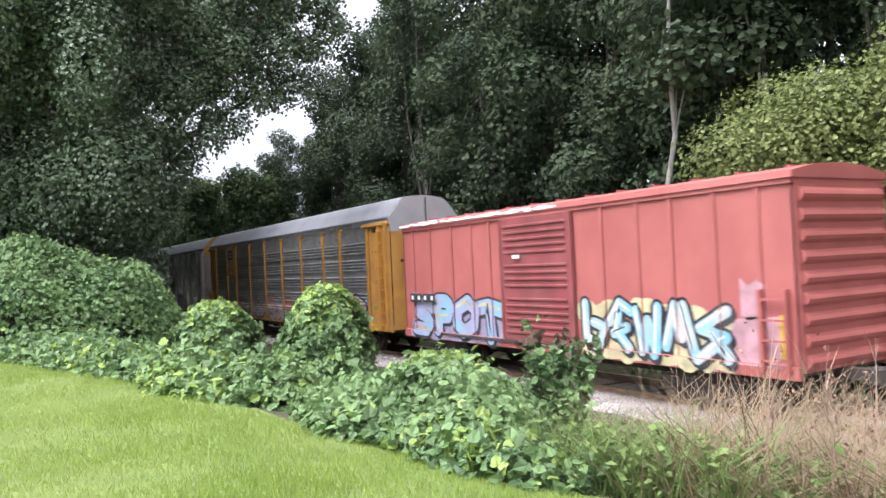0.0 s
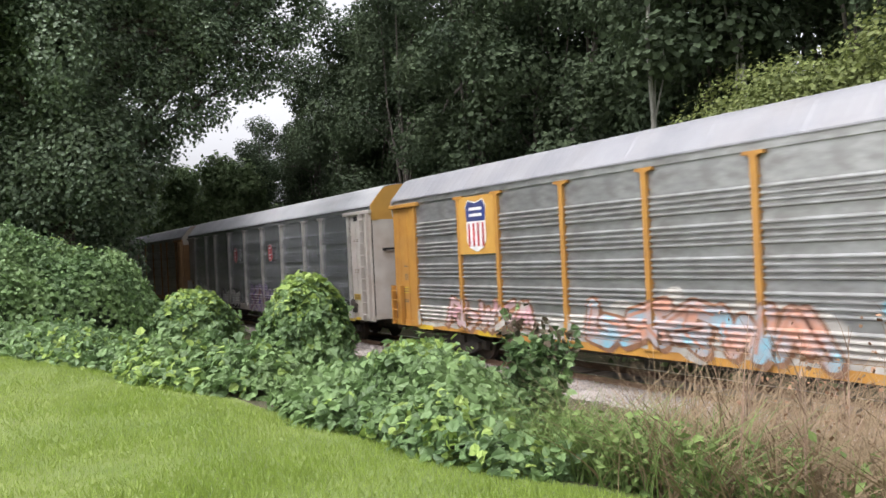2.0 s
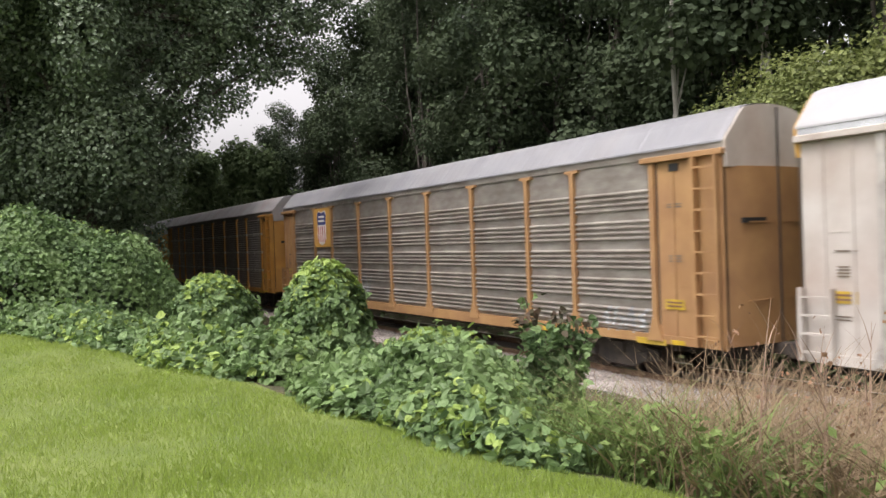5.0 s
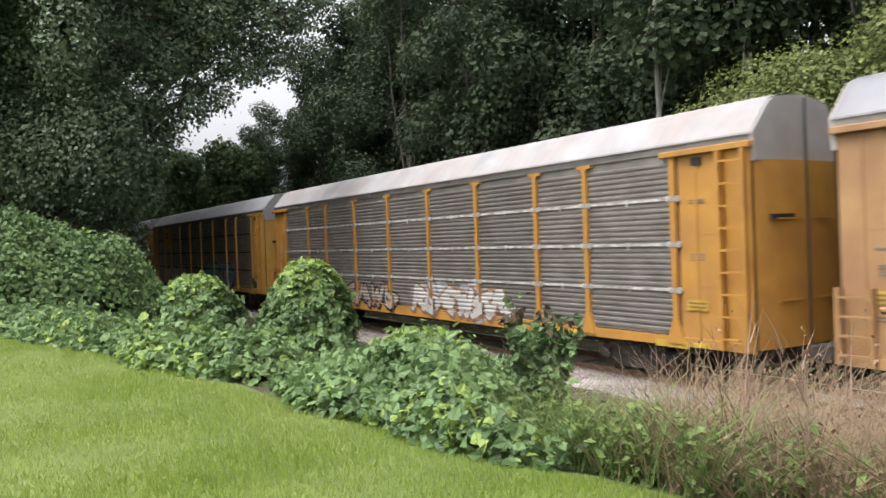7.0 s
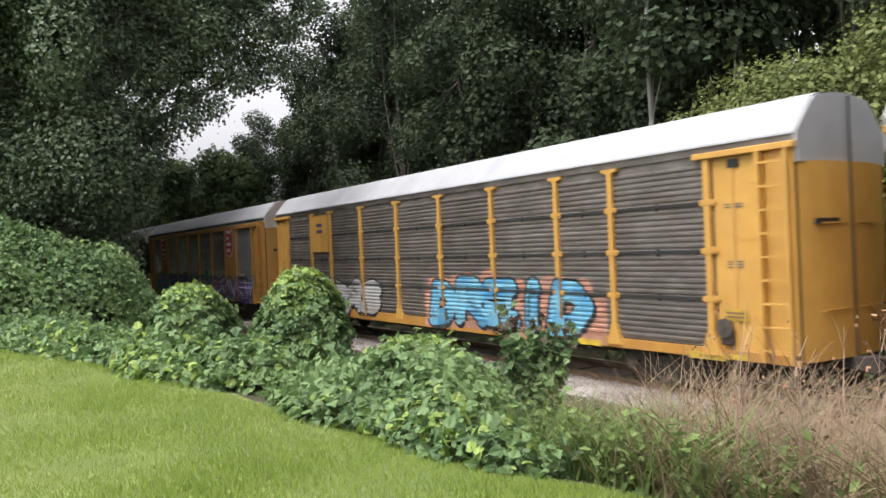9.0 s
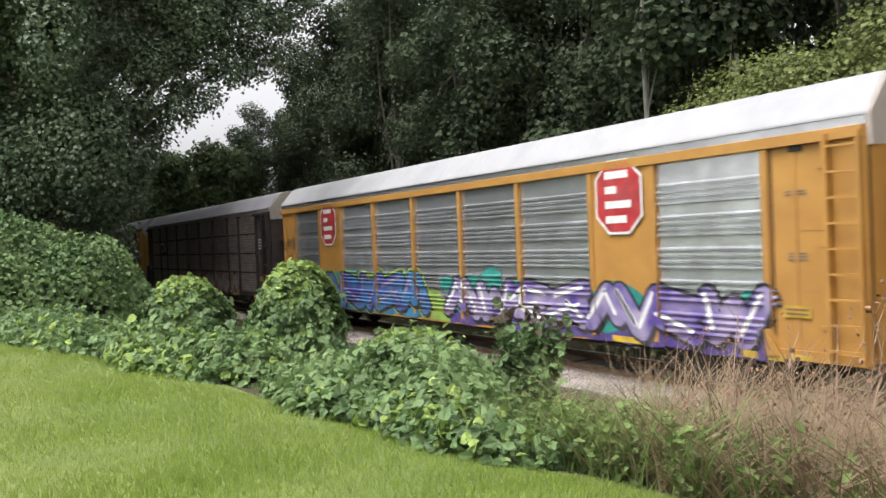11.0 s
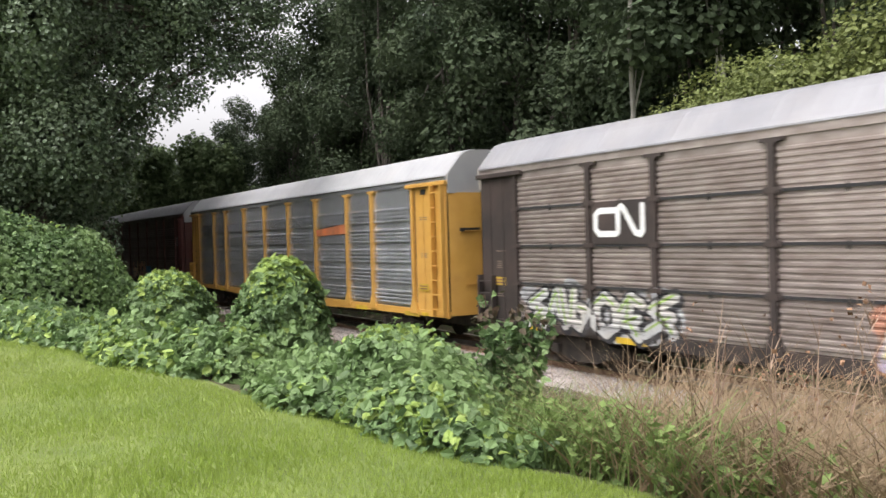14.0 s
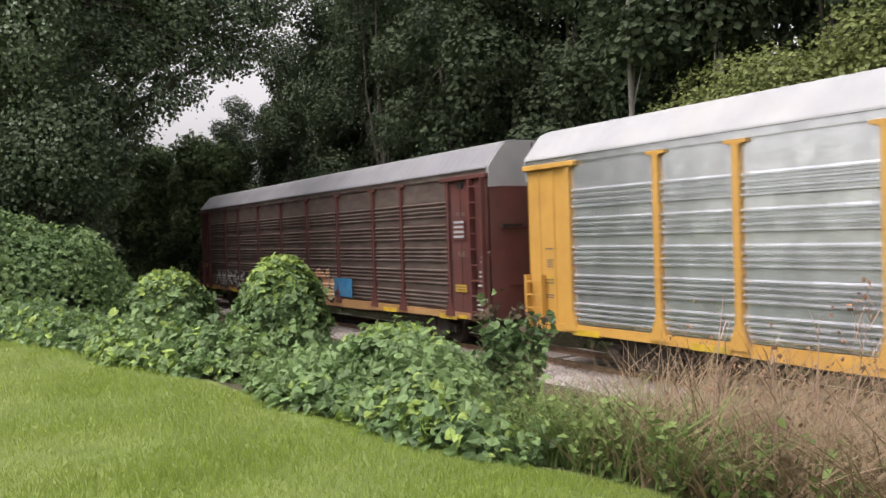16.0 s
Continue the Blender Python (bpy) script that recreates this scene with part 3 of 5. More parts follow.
def graffiti(car, side, x0, x1, z0, z1, glyphs, fill, edge, halo, seed, weight=0.17, lean=0.15, shine=None, cloud=True, label="sprayed graffiti lettering"):
    """A sprayed piece: a cloud of colour, then fat outlined strokes, letter by letter from x1 to x0."""
    r = random.Random(seed)
    mats = [M[halo or edge], M[edge], blend(*fill), M[shine or fill[0]]]
    n, h = len(glyphs), z1 - z0
    width = (x0 - x1) / n
    w = weight * min(width, h)
    base = Paint(side)
    if halo and cloud:
        for k in range(n * 3):
            cx = x1 + (k + r.uniform(0.2, 0.8)) * (x0 - x1) / (n * 3)
            cz = z0 + h * (r.uniform(0.05, 0.75) if k % 2 else r.uniform(0.5, 0.95))
            base.lay(slab(cx, cz, width * r.uniform(0.5, 0.9), h * r.uniform(0.3, 0.6), r.uniform(-0.6, 0.6), 12, 2.3), 0, 0.003 + 0.00008 * k)
    else:
        base.lay(slab(x1 + 0.3, z0 + 0.2, 0.2, 0.1, 0, 8), 1, 0.003)
    piece = base.done("graffiti", mats, car, label)
    for i, g in enumerate(glyphs):
        p = Paint(side)
        lift, tip, grow = r.uniform(-0.05, 0.05) * h, r.uniform(-0.5, 1.0) * lean, r.uniform(0.95, 1.12)
        eps = 0.006 + 0.002 * (i % 3)
        for st in GLYPHS[g]:
            pts = [(x1 + (i + 0.02 + 0.94 * grow * a + r.uniform(-0.025, 0.025)) * width + tip * (b - 0.5) * h, z0 + w + lift + (h - 2 * w) * b) for a, b in st]
            if halo and not cloud:
                p.stroke(pts, w + 0.14, 0, eps)
            p.stroke(pts, w + 0.07, 1, eps + 0.005)
            p.stroke(pts, w + 0.04, 1, eps + 0.0045, (0.08, -0.07))
            p.stroke(pts, w, 2, eps + 0.010)
            if shine:
                p.stroke(pts[:2], w * 0.22, 3, eps + 0.013, (-0.35 * w, 0.3 * w))
                p.stroke(pts[-2:], w * 0.18, 3, eps + 0.013, (-0.4 * w, 0.2 * w))
        p.done("graffiti_letter", mats, piece)
    return piece


def tag_scrawl(car, side, x0, x1, z0, z1, color, seed, r0=0.035):
    """A scrawled tag: one thin sprayed line that loops and zigzags."""
    r = random.Random(seed)
    p = Paint(side)
    n = max(3, round((x0 - x1) / 0.42))
    for i in range(n):
        g = GLYPHS["abcdef"[r.randrange(6)]]
        for st in g:
            p.stroke([(x1 + (i + 0.95 * a + r.uniform(-0.06, 0.06)) * (x0 - x1) / n + 0.2 * (b - 0.5) * (z1 - z0), z0 + (z1 - z0) * (b * r.uniform(0.85, 1.0))) for a, b in st], r0, 0, 0.004 + 0.001 * (i % 3))
    return p.done("graffiti", [M[color]], car, "thin sprayed scrawl")


def overspray(car, side, x0, x1, z0, z1, color, seed, label, eps=0.002):
    """A ragged patch of flat paint."""
    r = random.Random(seed)
    p = Paint(side)
    m = max(3, int((x0 - x1) / 0.35))
    xs = [x1 + (x0 - x1) * k / m for k in range(m + 1)]
    top = [z1 + r.uniform(-0.12, 0.12) * (z1 - z0) for _ in xs]
    low = [z0 + r.uniform(-0.06, 0.06) * (z1 - z0) for _ in xs]
    for k in range(m):
        p.lay([(xs[k], low[k]), (xs[k + 1], low[k + 1]), (xs[k + 1], top[k + 1]), (xs[k], top[k])], 0, eps)
    return p.done("paint_patch", [M[color]], car, label)


def bars(car, x0, x1, z0, z1, color, y=-1.575, rows=1, name="lettering", label="", plate=None):
    """Writing as plain bars, on a plate where there is one."""
    bm = bmesh.new()
    mats = [M[color]]
    if plate:
        mats.append(M[plate])
        decal(bm, [(x1 - 0.05, z0 - 0.05), (x0 + 0.05, z0 - 0.05), (x0 + 0.05, z1 + 0.05), (x1 - 0.05, z1 + 0.05)], y, 1)
    h = (z1 - z0) / (2 * rows - 1) if rows > 1 else z1 - z0
    if name == "lettering":
        # a line of short bars, one for each sign
        n = max(3, round((x0 - x1) / 0.2))
        for i in range(n):
            a = x1 + (i + 0.18) * (x0 - x1) / n
            b = a + 0.64 * (x0 - x1) / n
            if i != n // 3:
                decal(bm, [(a, z0 + 0.03), (b, z0 + 0.03), (b, z1 - 0.03), (a, z1 - 0.03)], y - 0.006, 0)
        rows = 0
    for i in range(rows):
        z = z0 + 2 * h * i
        decal(bm, [(x1, z), (x0, z), (x0, z + h), (x1, z + h)], y - 0.006, 0)
    return part(name, bm, mats, car, label)


def logo_shield(car, x, z, s, y=-1.60):
    bm = bmesh.new()
    decal(bm, [(x - 0.90, z - 0.98), (x + 0.90, z - 0.98), (x + 0.90, z + 0.75), (x - 0.90, z + 0.75)], y + 0.03, 3, 0.02)
    sh = [(0, -0.85), (0.3, -0.75), (0.45, -0.55), (0.45, 0.15), (0.5, 0.4), (0.35, 0.6), (0, 0.52), (-0.35, 0.6), (-0.5, 0.4), (-0.45, 0.15), (-0.45, -0.55), (-0.3, -0.75)]
    decal(bm, [(x + a * s, z + b * s) for a, b in sh], y, 1)
    top = [(0.43, 0.0), (0.48, 0.38), (0.34, 0.57), (0, 0.49), (-0.34, 0.57), (-0.48, 0.38), (-0.43, 0.0)]
    decal(bm, [(x + a * s, z + b * s) for a, b in top], y - 0.006, 0)
    for i in range(4):
        a = -0.33 + 0.22 * i
        decal(bm, [(x + (a - 0.05) * s, z - 0.7 * s), (x + (a + 0.05) * s, z - 0.7 * s), (x + (a + 0.05) * s, z - 0.05 * s), (x + (a - 0.05) * s, z - 0.05 * s)], y - 0.006, 2)
    for i in range(2):
        b = 0.13 + 0.17 * i
        decal(bm, [(x - 0.3 * s, z + b * s), (x + 0.3 * s, z + b * s), (x + 0.3 * s, z + (b + 0.08) * s), (x - 0.3 * s, z + (b + 0.08) * s)], y - 0.012, 1)
    return part("shield_sign", bm, [M["navy"], M["white"], M["red"], M["yellow_bright"]], car, "shield emblem in blue, white and red on a yellow plate")


def logo_octagon(car, x, z, w, h, y=-1.60):
    bm = bmesh.new()
    for k, (s, mi) in enumerate(((1.0, 1), (0.93, 0))):
        a, b, c = w / 2 * s, h / 2 * s, 0.28 * w * s
        decal(bm, [(x - a, z - b + c), (x - a + c, z - b), (x + a - c, z - b), (x + a, z - b + c), (x + a, z + b - c), (x + a - c, z + b), (x - a + c, z + b), (x - a, z + b - c)], y - 0.006 * k, mi)
    for i, f in enumerate((0.5, 0.25, 0.55, 0.45)):
        zz = z + h * (0.30 - 0.2 * i)
        decal(bm, [(x - w * 0.28, zz - h * 0.05), (x - w * 0.28 + f * w, zz - h * 0.05), (x - w * 0.28 + f * w, zz + h * 0.05), (x - w * 0.28, zz + h * 0.05)], y - 0.012, 1)
    return part("octagon_sign", bm, [M["red"], M["white"]], car, "red octagonal emblem with white bars")


def autorack(sheet, post, door, sill, roof, cap, label, style="grouped", seams=0, plain_end=False, seam="seam", brake=False, eave=""):
    """A covered car carrier: front at x = 0, rail top at z = 0."""
    car = tagged(new("autorack"), label, "railway car", "railway cars of the train")
    CARS.append((car, len(CARS)))
    bm = box(bmesh.new(), -LENGTH + 0.05, -0.05, -HALF + 0.06, HALF - 0.06, 1.0, 5.2)
    part("body", bm, M["under"], car)
    # roof: an arched shell with seams
    k = len(ROOF)
    xs = [(0.0, 0.985), (-0.15, 1.0)]
    for i in range(1, 72):
        x = -0.15 - 26.7 * i / 72
        k_ = 1.006 if i % 6 == 0 else 1.003
        xs += [(x + 0.07, 1.0), (x + 0.04, k_), (x - 0.04, k_), (x - 0.07, 1.0)]
    xs += [(-26.85, 1.0), (-LENGTH, 0.985)]
    V = []
    for x, s in xs:
        V += [(x, y * s, 5.06 + (z - 5.06) * s) for y, z in ROOF]
    F = [(i * k + j, i * k + k + j, i * k + k + j + 1, i * k + j + 1) for i in range(len(xs) - 1) for j in range(k - 1)]
    part("roof", mesh_np("roof", V, F), M[roof], car)
    for y0, y1 in ((-1.545, -1.49), (1.49, 1.545)):
        bm = box(bmesh.new(), -LENGTH + 0.03, -0.03, y0, y1, 5.075, 5.27)
        for i in range(9):
            x = POSTS[i] * 0.5 + POSTS[i + 1] * 0.5
            box(bm, x - 0.03, x + 0.03, y0 - 0.012, y1 + 0.012, 5.08, 5.2)
        part("eave_plate", bm, M[eave or sheet], car)
    # end caps and end doors
    for x, s in ((0.0, 1), (-LENGTH, -1)):
        bm = bmesh.new()
        out = [(-1.48, 4.72)] + [(y * 0.97, 5.06 + (z - 5.06) * 0.965) for y, z in ROOF] + [(1.48, 4.72)]
        near = [bm.verts.new((x + 0.05 * s, y, z)) for y, z in out]
        back = [bm.verts.new((x - 0.05 * s, y, z)) for y, z in out]
        bm.faces.new(near)
        bm.faces.new(back[::-1])
        for i in range(len(out)):
            q = (i + 1) % len(out)
            bm.faces.new((near[i], near[q], back[q], back[i]))
        part("end_cap", bm, M[cap], car, "arched upper end of the car")
        for side in (-1, 1):
            bm = bmesh.new()
            n = 6
            ring = []
            for i in range(n + 1):
                y = side * 1.48 * i / n
                bulge = 0.16 * (1 - (i / n) ** 2)
                ring.append((x + s * bulge, y))
            a = [bm.verts.new((px, py, 0.98)) for px, py in ring]
            b = [bm.verts.new((px, py, 4.74)) for px, py in ring]
            for i in range(n):
                bm.faces.new((a[i], a[i + 1], b[i + 1], b[i]))
            b2 = [bm.verts.new((x, py, 4.74)) for px, py in ring]
            for i in range(n):
                bm.faces.new((b[i], b[i + 1], b2[i + 1], b2[i]))
            for z in (1.9, 3.55):
                box(bm, x + s * 0.15 - 0.015, x + s * 0.15 + 0.015, min(side * 0.15, side * 1.0), max(side * 0.15, side * 1.0), z, z + 0.035)
            part("end_door", bm, M[door], car)
        if s > 0:
            bm = bmesh.new()
            cyl(bm, (0.17, 0, 1.0), (0.17, 0, 6.0), 0.025, n=6)
            box(bm, 0.10, 0.16, -1.15, -0.42, 3.55, 3.66)
            part("door_bar", bm, M["black"], car, "dark lock bar")
    # side sheets and posts, both sides
    made = {}
    pm = post_mesh(M[post])
    for i in range(9):
        a, b = POSTS[i], POSTS[i + 1]
        w = round(a - b, 2)
        if w not in made:
            made[w] = corrugated(w, style)
            made[w].materials.append(M[sheet])
        ob = new("side_panel", made[w])
        ob.parent, ob.location = car, (a, -HALF, 0)
        mirrored(ob, car, "side_panel")
        for j in range(seams):
            z = Z0 + (Z1 - Z0) * (j + 1) / (seams + 1)
            bm = box(bmesh.new(), b + 0.08, a - 0.08, -HALF - 0.055, -HALF - 0.031, z - 0.03, z + 0.03)
            box(bm, (a + b) / 2 - 0.02, (a + b) / 2 + 0.02, -HALF - 0.06, -HALF - 0.03, z - 0.1, z + 0.06)
            part("panel_seam", bm, M[seam], car)
    if seams:
        # rounded brackets where the joints meet the posts
        bm = bmesh.new()
        for dx in (-0.12, 0.12):
            cyl(bm, (dx, -0.05, 0), (dx, -0.085, 0), 0.075, n=10)
            cyl(bm, (dx, -0.085, 0), (dx, -0.10, 0), 0.03, n=6)
        box(bm, -0.10, 0.10, -0.108, -0.095, -0.05, 0.05)
        bracket = bpy.data.meshes.new("bracket")
        bm.to_mesh(bracket)
        bm.free()
        bracket.materials.append(M["light_seam"] if seam == "light_seam" else M[post])
        for x in POSTS:
            for j in range(seams):
                ob = new("bracket", bracket)
                ob.parent, ob.location = car, (x, -HALF, Z0 + (Z1 - Z0) * (j + 1) / (seams + 1))
    for x in POSTS:
        ob = new("post", pm)
        ob.parent, ob.location = car, (x, -HALF, 0)
        mirrored(ob, car, "post")
    # end bays: flat plates, corner post, overhanging rail, ladder
    for x0, x1 in ((-0.02, POSTS[0]), (POSTS[-1], -LENGTH + 0.02)):
        bm = box(bmesh.new(), x1 + 0.06, x0 - 0.06, -HALF - 0.02, -HALF + 0.02, 0.98, 5.03)
        for f in (0.36, 0.7):
            x = x0 + (x1 - x0) * f
            box(bm, x - 0.04, x + 0.04, -HALF - 0.05, -HALF - 0.018, 1.0, 4.95, 0.01)
        for z in (2.2, 3.3):
            box(bm, (x0 + x1) / 2 - 0.3, (x0 + x1) / 2 + 0.2, -HALF - 0.028, -HALF - 0.019, z, z + 0.03)
        p = part("end_panel", bm, M[door], car)
        mirrored(p, car, "end_panel")
        p = part("corner_post", box(bmesh.new(), x0 - 0.12, x0 - 0.005, -HALF - 0.06, -HALF + 0.0, 0.9, 5.04, 0.01), M[door], car)
        mirrored(p, car, "corner_post")
        if not plain_end:
            p = part("top_rail", box(bmesh.new(), x1 - 0.3 if x0 > -5 else x1 - 0.02, x0 + 0.05 if x0 > -5 else x0 + 0.3, -HALF - 0.15, -HALF - 0.0, 4.98, 5.11, 0.015), M[door], car)
            mirrored(p, car, "top_rail")
    # dark gaps beside the end posts, hinges, data stencils
    for x in (POSTS[0] + 0.11, -0.80, POSTS[-1] - 0.11):
        part("panel_gap", box(bmesh.new(), x - 0.018, x + 0.018, -HALF - 0.024, -HALF - 0.019, 1.0, 4.96), M["seam"], car, "dark gap beside the door post")
    for z in (1.5, 3.0, 4.4):
        part("hinge", box(bmesh.new(), -0.90, -0.70, -HALF - 0.07, -HALF - 0.02, z, z + 0.09, 0.01), M[door], car)
    for x, z, w, n in ((-1.35, 3.95, 0.42, 2), (-1.35, 2.75, 0.36, 3), (-26.1, 2.95, 0.40, 1), (-26.15, 2.5, 0.22, 4), (-26.2, 1.72, 0.34, 2)):
        bars(car, x + w / 2, x - w / 2, z, z + 0.055 * n - 0.02, "stencil", -HALF - 0.024, n, "stencil", "small dark stencilled data")
    bars(car, -25.95, -26.45, 2.08, 2.20, "rustbrown", -1.53, 2, "warning_label", "yellow warning label", "sign_yellow")
    part("reflector", box(bmesh.new(), -1.5, -1.1, -HALF - 0.10, -HALF - 0.085, 0.92, 1.02, 0.004), M["sign_yellow"], car, "yellow reflective strip")
    # hand brake housing and its wheel at the foot of the end panel
    if brake:
        bm = box(bmesh.new(), -1.72, -1.42, -HALF - 0.14, -HALF - 0.02, 1.20, 1.55, 0.03)
        cyl(bm, (-1.57, -HALF - 0.14, 1.55), (-1.57, -HALF - 0.19, 1.55), 0.19, n=14)
        cyl(bm, (-1.57, -HALF - 0.19, 1.55), (-1.57, -HALF - 0.23, 1.55), 0.05, n=10)
        part("hand_brake", bm, M["under"], car, "grimy hand brake wheel and housing")
    bm = bmesh.new()
    box(bm, -1.45, -1.2, -HALF - 0.06, -HALF - 0.02, 4.75, 4.92)
    part("vent", bm, M["black"], car, "dark vent hole")
    ladder(car, -0.68, -0.10, 0.95, 4.98, -HALF - 0.06, M[door])
    ladder(car, -LENGTH + 0.1, -LENGTH + 0.68, 0.95, 2.3, -HALF - 0.06, M[door], 4)
    bars(car, -1.15, -1.6, 1.75, 1.87, "rustbrown", -1.56, 2, "warning_label", "yellow warning label", "sign_yellow")
    # side sill with deeper middle, jacking pads
    bm = bmesh.new()
    prism(bm, [(-0.05, 0.92), (-5, 0.88), (-8, 0.80), (-19, 0.80), (-22, 0.88), (-26.95, 0.92), (-26.95, 1.10), (-0.05, 1.10)], -HALF - 0.07, -HALF + 0.05)
    sl = part("side_sill", bm, M[sill], car)
    mirrored(sl, car, "side_sill")
    for x in (-2.1, -5.6, -21.4, -24.9):
        bm = box(bmesh.new(), x - 0.45, x + 0.45, -HALF - 0.085, -HALF - 0.06, 0.86, 1.0)
        part("jacking_pad", bm, M["sign_yellow"], car, "yellow painted pad on the sill")
    bm = box(bmesh.new(), -26.6, -0.4, -0.35, 0.35, 0.55, 1.0)
    for i in range(12):
        box(bm, -1.6 - 2.16 * i, -1.5 - 2.16 * i, -1.4, 1.4, 0.75, 1.0)
    box(bm, -26.8, -0.2, -1.45, 1.45, 0.98, 1.06)
    cyl(bm, (-6.0, -1.3, 0.72), (-21.0, -1.3, 0.72), 0.035)
    part("underframe", bm, M["under"], car)
    running_gear(car, LENGTH, 3.6)
    return car


BOX_POSTS = [-0.79, -1.85, -3.03, -4.06, -5.27, -10.2, -11.2, -12.4, -13.8, -15.0]


def boxcar():
    L, zt, zb = 15.75, 4.78, 1.0
    car = tagged(new("boxcar"), "faded red boxcar with a ribbed sliding door and graffiti", "railway car", "railway cars of the train")
    CARS.append((car, -1))
    bm = box(bmesh.new(), -L, 0, -HALF, HALF, zb, zt)
    part("body", bm, M["boxred"], car)
    bm = bmesh.new()
    a = [(-1.6, 4.72), (-1.58, 4.86), (-0.8, 5.0), (0, 5.04), (0.8, 5.0), (1.58, 4.86), (1.6, 4.72)]
    rings = []
    for x in (0.06, -L - 0.06):
        rings.append([bm.verts.new((x, y, z)) for y, z in a])
    for i in range(len(a) - 1):
        bm.faces.new((rings[0][i], rings[1][i], rings[1][i + 1], rings[0][i + 1]))
    for r in rings:
        bm.faces.new(r)
    for i in range(13):
        box(bm, -0.6 - 1.2 * i, -0.52 - 1.2 * i, -0.8, 0.8, 4.9, 5.055)
    part("roof", bm, M["boxred"], car)
    r = random.Random(4)
    for i in range(26):
        x = -7 - 0.34 * i + r.uniform(-0.1, 0.1)
        bm = bmesh.new()
        decal(bm, slab(x, 4.80 + r.uniform(-0.01, 0.03), r.uniform(0.3, 0.6), r.uniform(0.06, 0.13), 0, 8), -1.602 - 0.0004 * i, 0)
        part("peeled_paint", bm, M["white"], car, "bleached peeling paint along the roof edge")
    for x in BOX_POSTS:
        for s in (-1, 1):
            bm = box(bmesh.new(), x - 0.06, x + 0.06, -0.045, 0.0, 1.15, 4.62, 0.008)
            p = part("side_post", bm, M["boxred"], car)
            p.location = (0, -HALF, 0) if s < 0 else (0, HALF + 0.045, 0)
    for s in (-1, 1):
        y = -HALF - 0.10 if s < 0 else HALF + 0.04
        bm = box(bmesh.new(), -9.56, -6.3, y, y + 0.06, 1.12, 4.62, 0.01)
        yo = y - 0.04 if s < 0 else y + 0.06
        for x in (-9.5, -6.36):
            box(bm, x - 0.05, x + 0.05, y - 0.03, y, 1.12, 4.62)
        dr = part("sliding_door", bm, M["boxdoor"], car, "dark red ribbed sliding door")
        for i in range(17):
            if i not in (6, 11):
                part("rib", box(bmesh.new(), -9.3, -6.55, yo, yo + 0.04, 1.3 + 0.19 * i, 1.38 + 0.19 * i, 0.015), M["boxdoor"], dr)
        bm = box(bmesh.new(), -13.0, -6.1, y - 0.03, y + 0.06, 1.02, 1.10)
        part("door_track", bm, M["under"], car)
        bm = box(bmesh.new(), -L, 0, y + 0.02, y + 0.09, 0.86, 1.12, 0.01)
        box(bm, -L, 0, y + 0.04, y + 0.09, 4.62, 4.72)
        part("side_sill", bm, M["boxred"], car)
    bars(car, -8.5, -8.85, 3.45, 3.55, "white", -1.66, 1, "placard", "small white placard")
    for x, s in ((0, 1), (-L, -1)):
        bm = box(bmesh.new(), x - 0.02, x + 0.02, -1.42, 1.42, 1.0, 4.74)
        for y in (-1.5, 1.4):
            part("corner_post", box(bmesh.new(), x - 0.05 if s > 0 else x - 0.03, x + 0.03 if s > 0 else x + 0.05, y, y + 0.1, 1.0, 4.74), M["boxred"], car)
        end = part("ribbed_end", bm, M["boxred"], car, "end wall with deep horizontal ribs")
        for i in range(9):
            z = 1.2 + 0.4 * i
            bm = bmesh.new()
            o = [(0.022, z - 0.14), (0.10, z - 0.07), (0.13, z), (0.10, z + 0.07), (0.022, z + 0.14)]
            A = [bm.verts.new((x + s * d, -1.38, zz)) for d, zz in o]
            B = [bm.verts.new((x + s * d, 1.38, zz)) for d, zz in o]
            for j in range(4):
                bm.faces.new((A[j], A[j + 1], B[j + 1], B[j]))
            bm.faces.new(A)
            bm.faces.new(B[::-1])
            part("rib", bm, M["boxred"], end)
    ladder(car, -0.75, -0.2, 1.0, 2.6, -HALF, M["boxred"], 4)
    bars(car, -0.33, -0.42, 1.25, 2.1, "sign_yellow", -1.515, 1, "stripe", "yellow reflective stripe")
    bm = box(bmesh.new(), -L + 0.3, -0.3, -0.35, 0.35, 0.5, 1.0)
    box(bm, -L + 0.1, -0.1, -1.4, 1.4, 0.92, 1.02)
    part("underframe", bm, M["under"], car)
    flat = Side([(0.0, 1.12), (0.0, 4.6)], BOX_POSTS, 0.06, 0.045, 0.08, False)
    overspray(car, flat, -1.5, -6.15, 0.9, 1.75, "paleyellow", 10, "pale yellow sprayed ground")
    graffiti(car, flat, -1.6, -6.1, 1.0, 2.35, "debac", ("cyan", "dullwhite"), "sprayblack", "paleyellow", 11, 0.14, shine="white")
    overspray(car, flat, -9.75, -15.3, 0.9, 1.5, "lilac", 14, "lilac sprayed ground")
    graffiti(car, flat, -9.7, -15.0, 0.95, 2.4, "SPOT", ("cyan", "lilac"), "sprayblack", "lilac", 12, 0.17, shine="paleyellow")
    overspray(car, flat, -0.35, -1.55, 1.1, 2.0, "pink", 13, "faded pink sprayed patch")
    overspray(car, flat, -0.7, -1.3, 2.0, 2.75, "pink", 15, "faded pink sprayed patch")
    bars(car, -13.5, -14.2, 2.15, 2.35, "white", -1.63, 1, "lettering", "car number on a black band", "sprayblack")
    bars(car, -14.4, -15.1, 2.15, 2.35, "white", -1.63, 1, "lettering", "car number on a black band", "sprayblack")
    running_gear(car, L, 2.6)
    return car


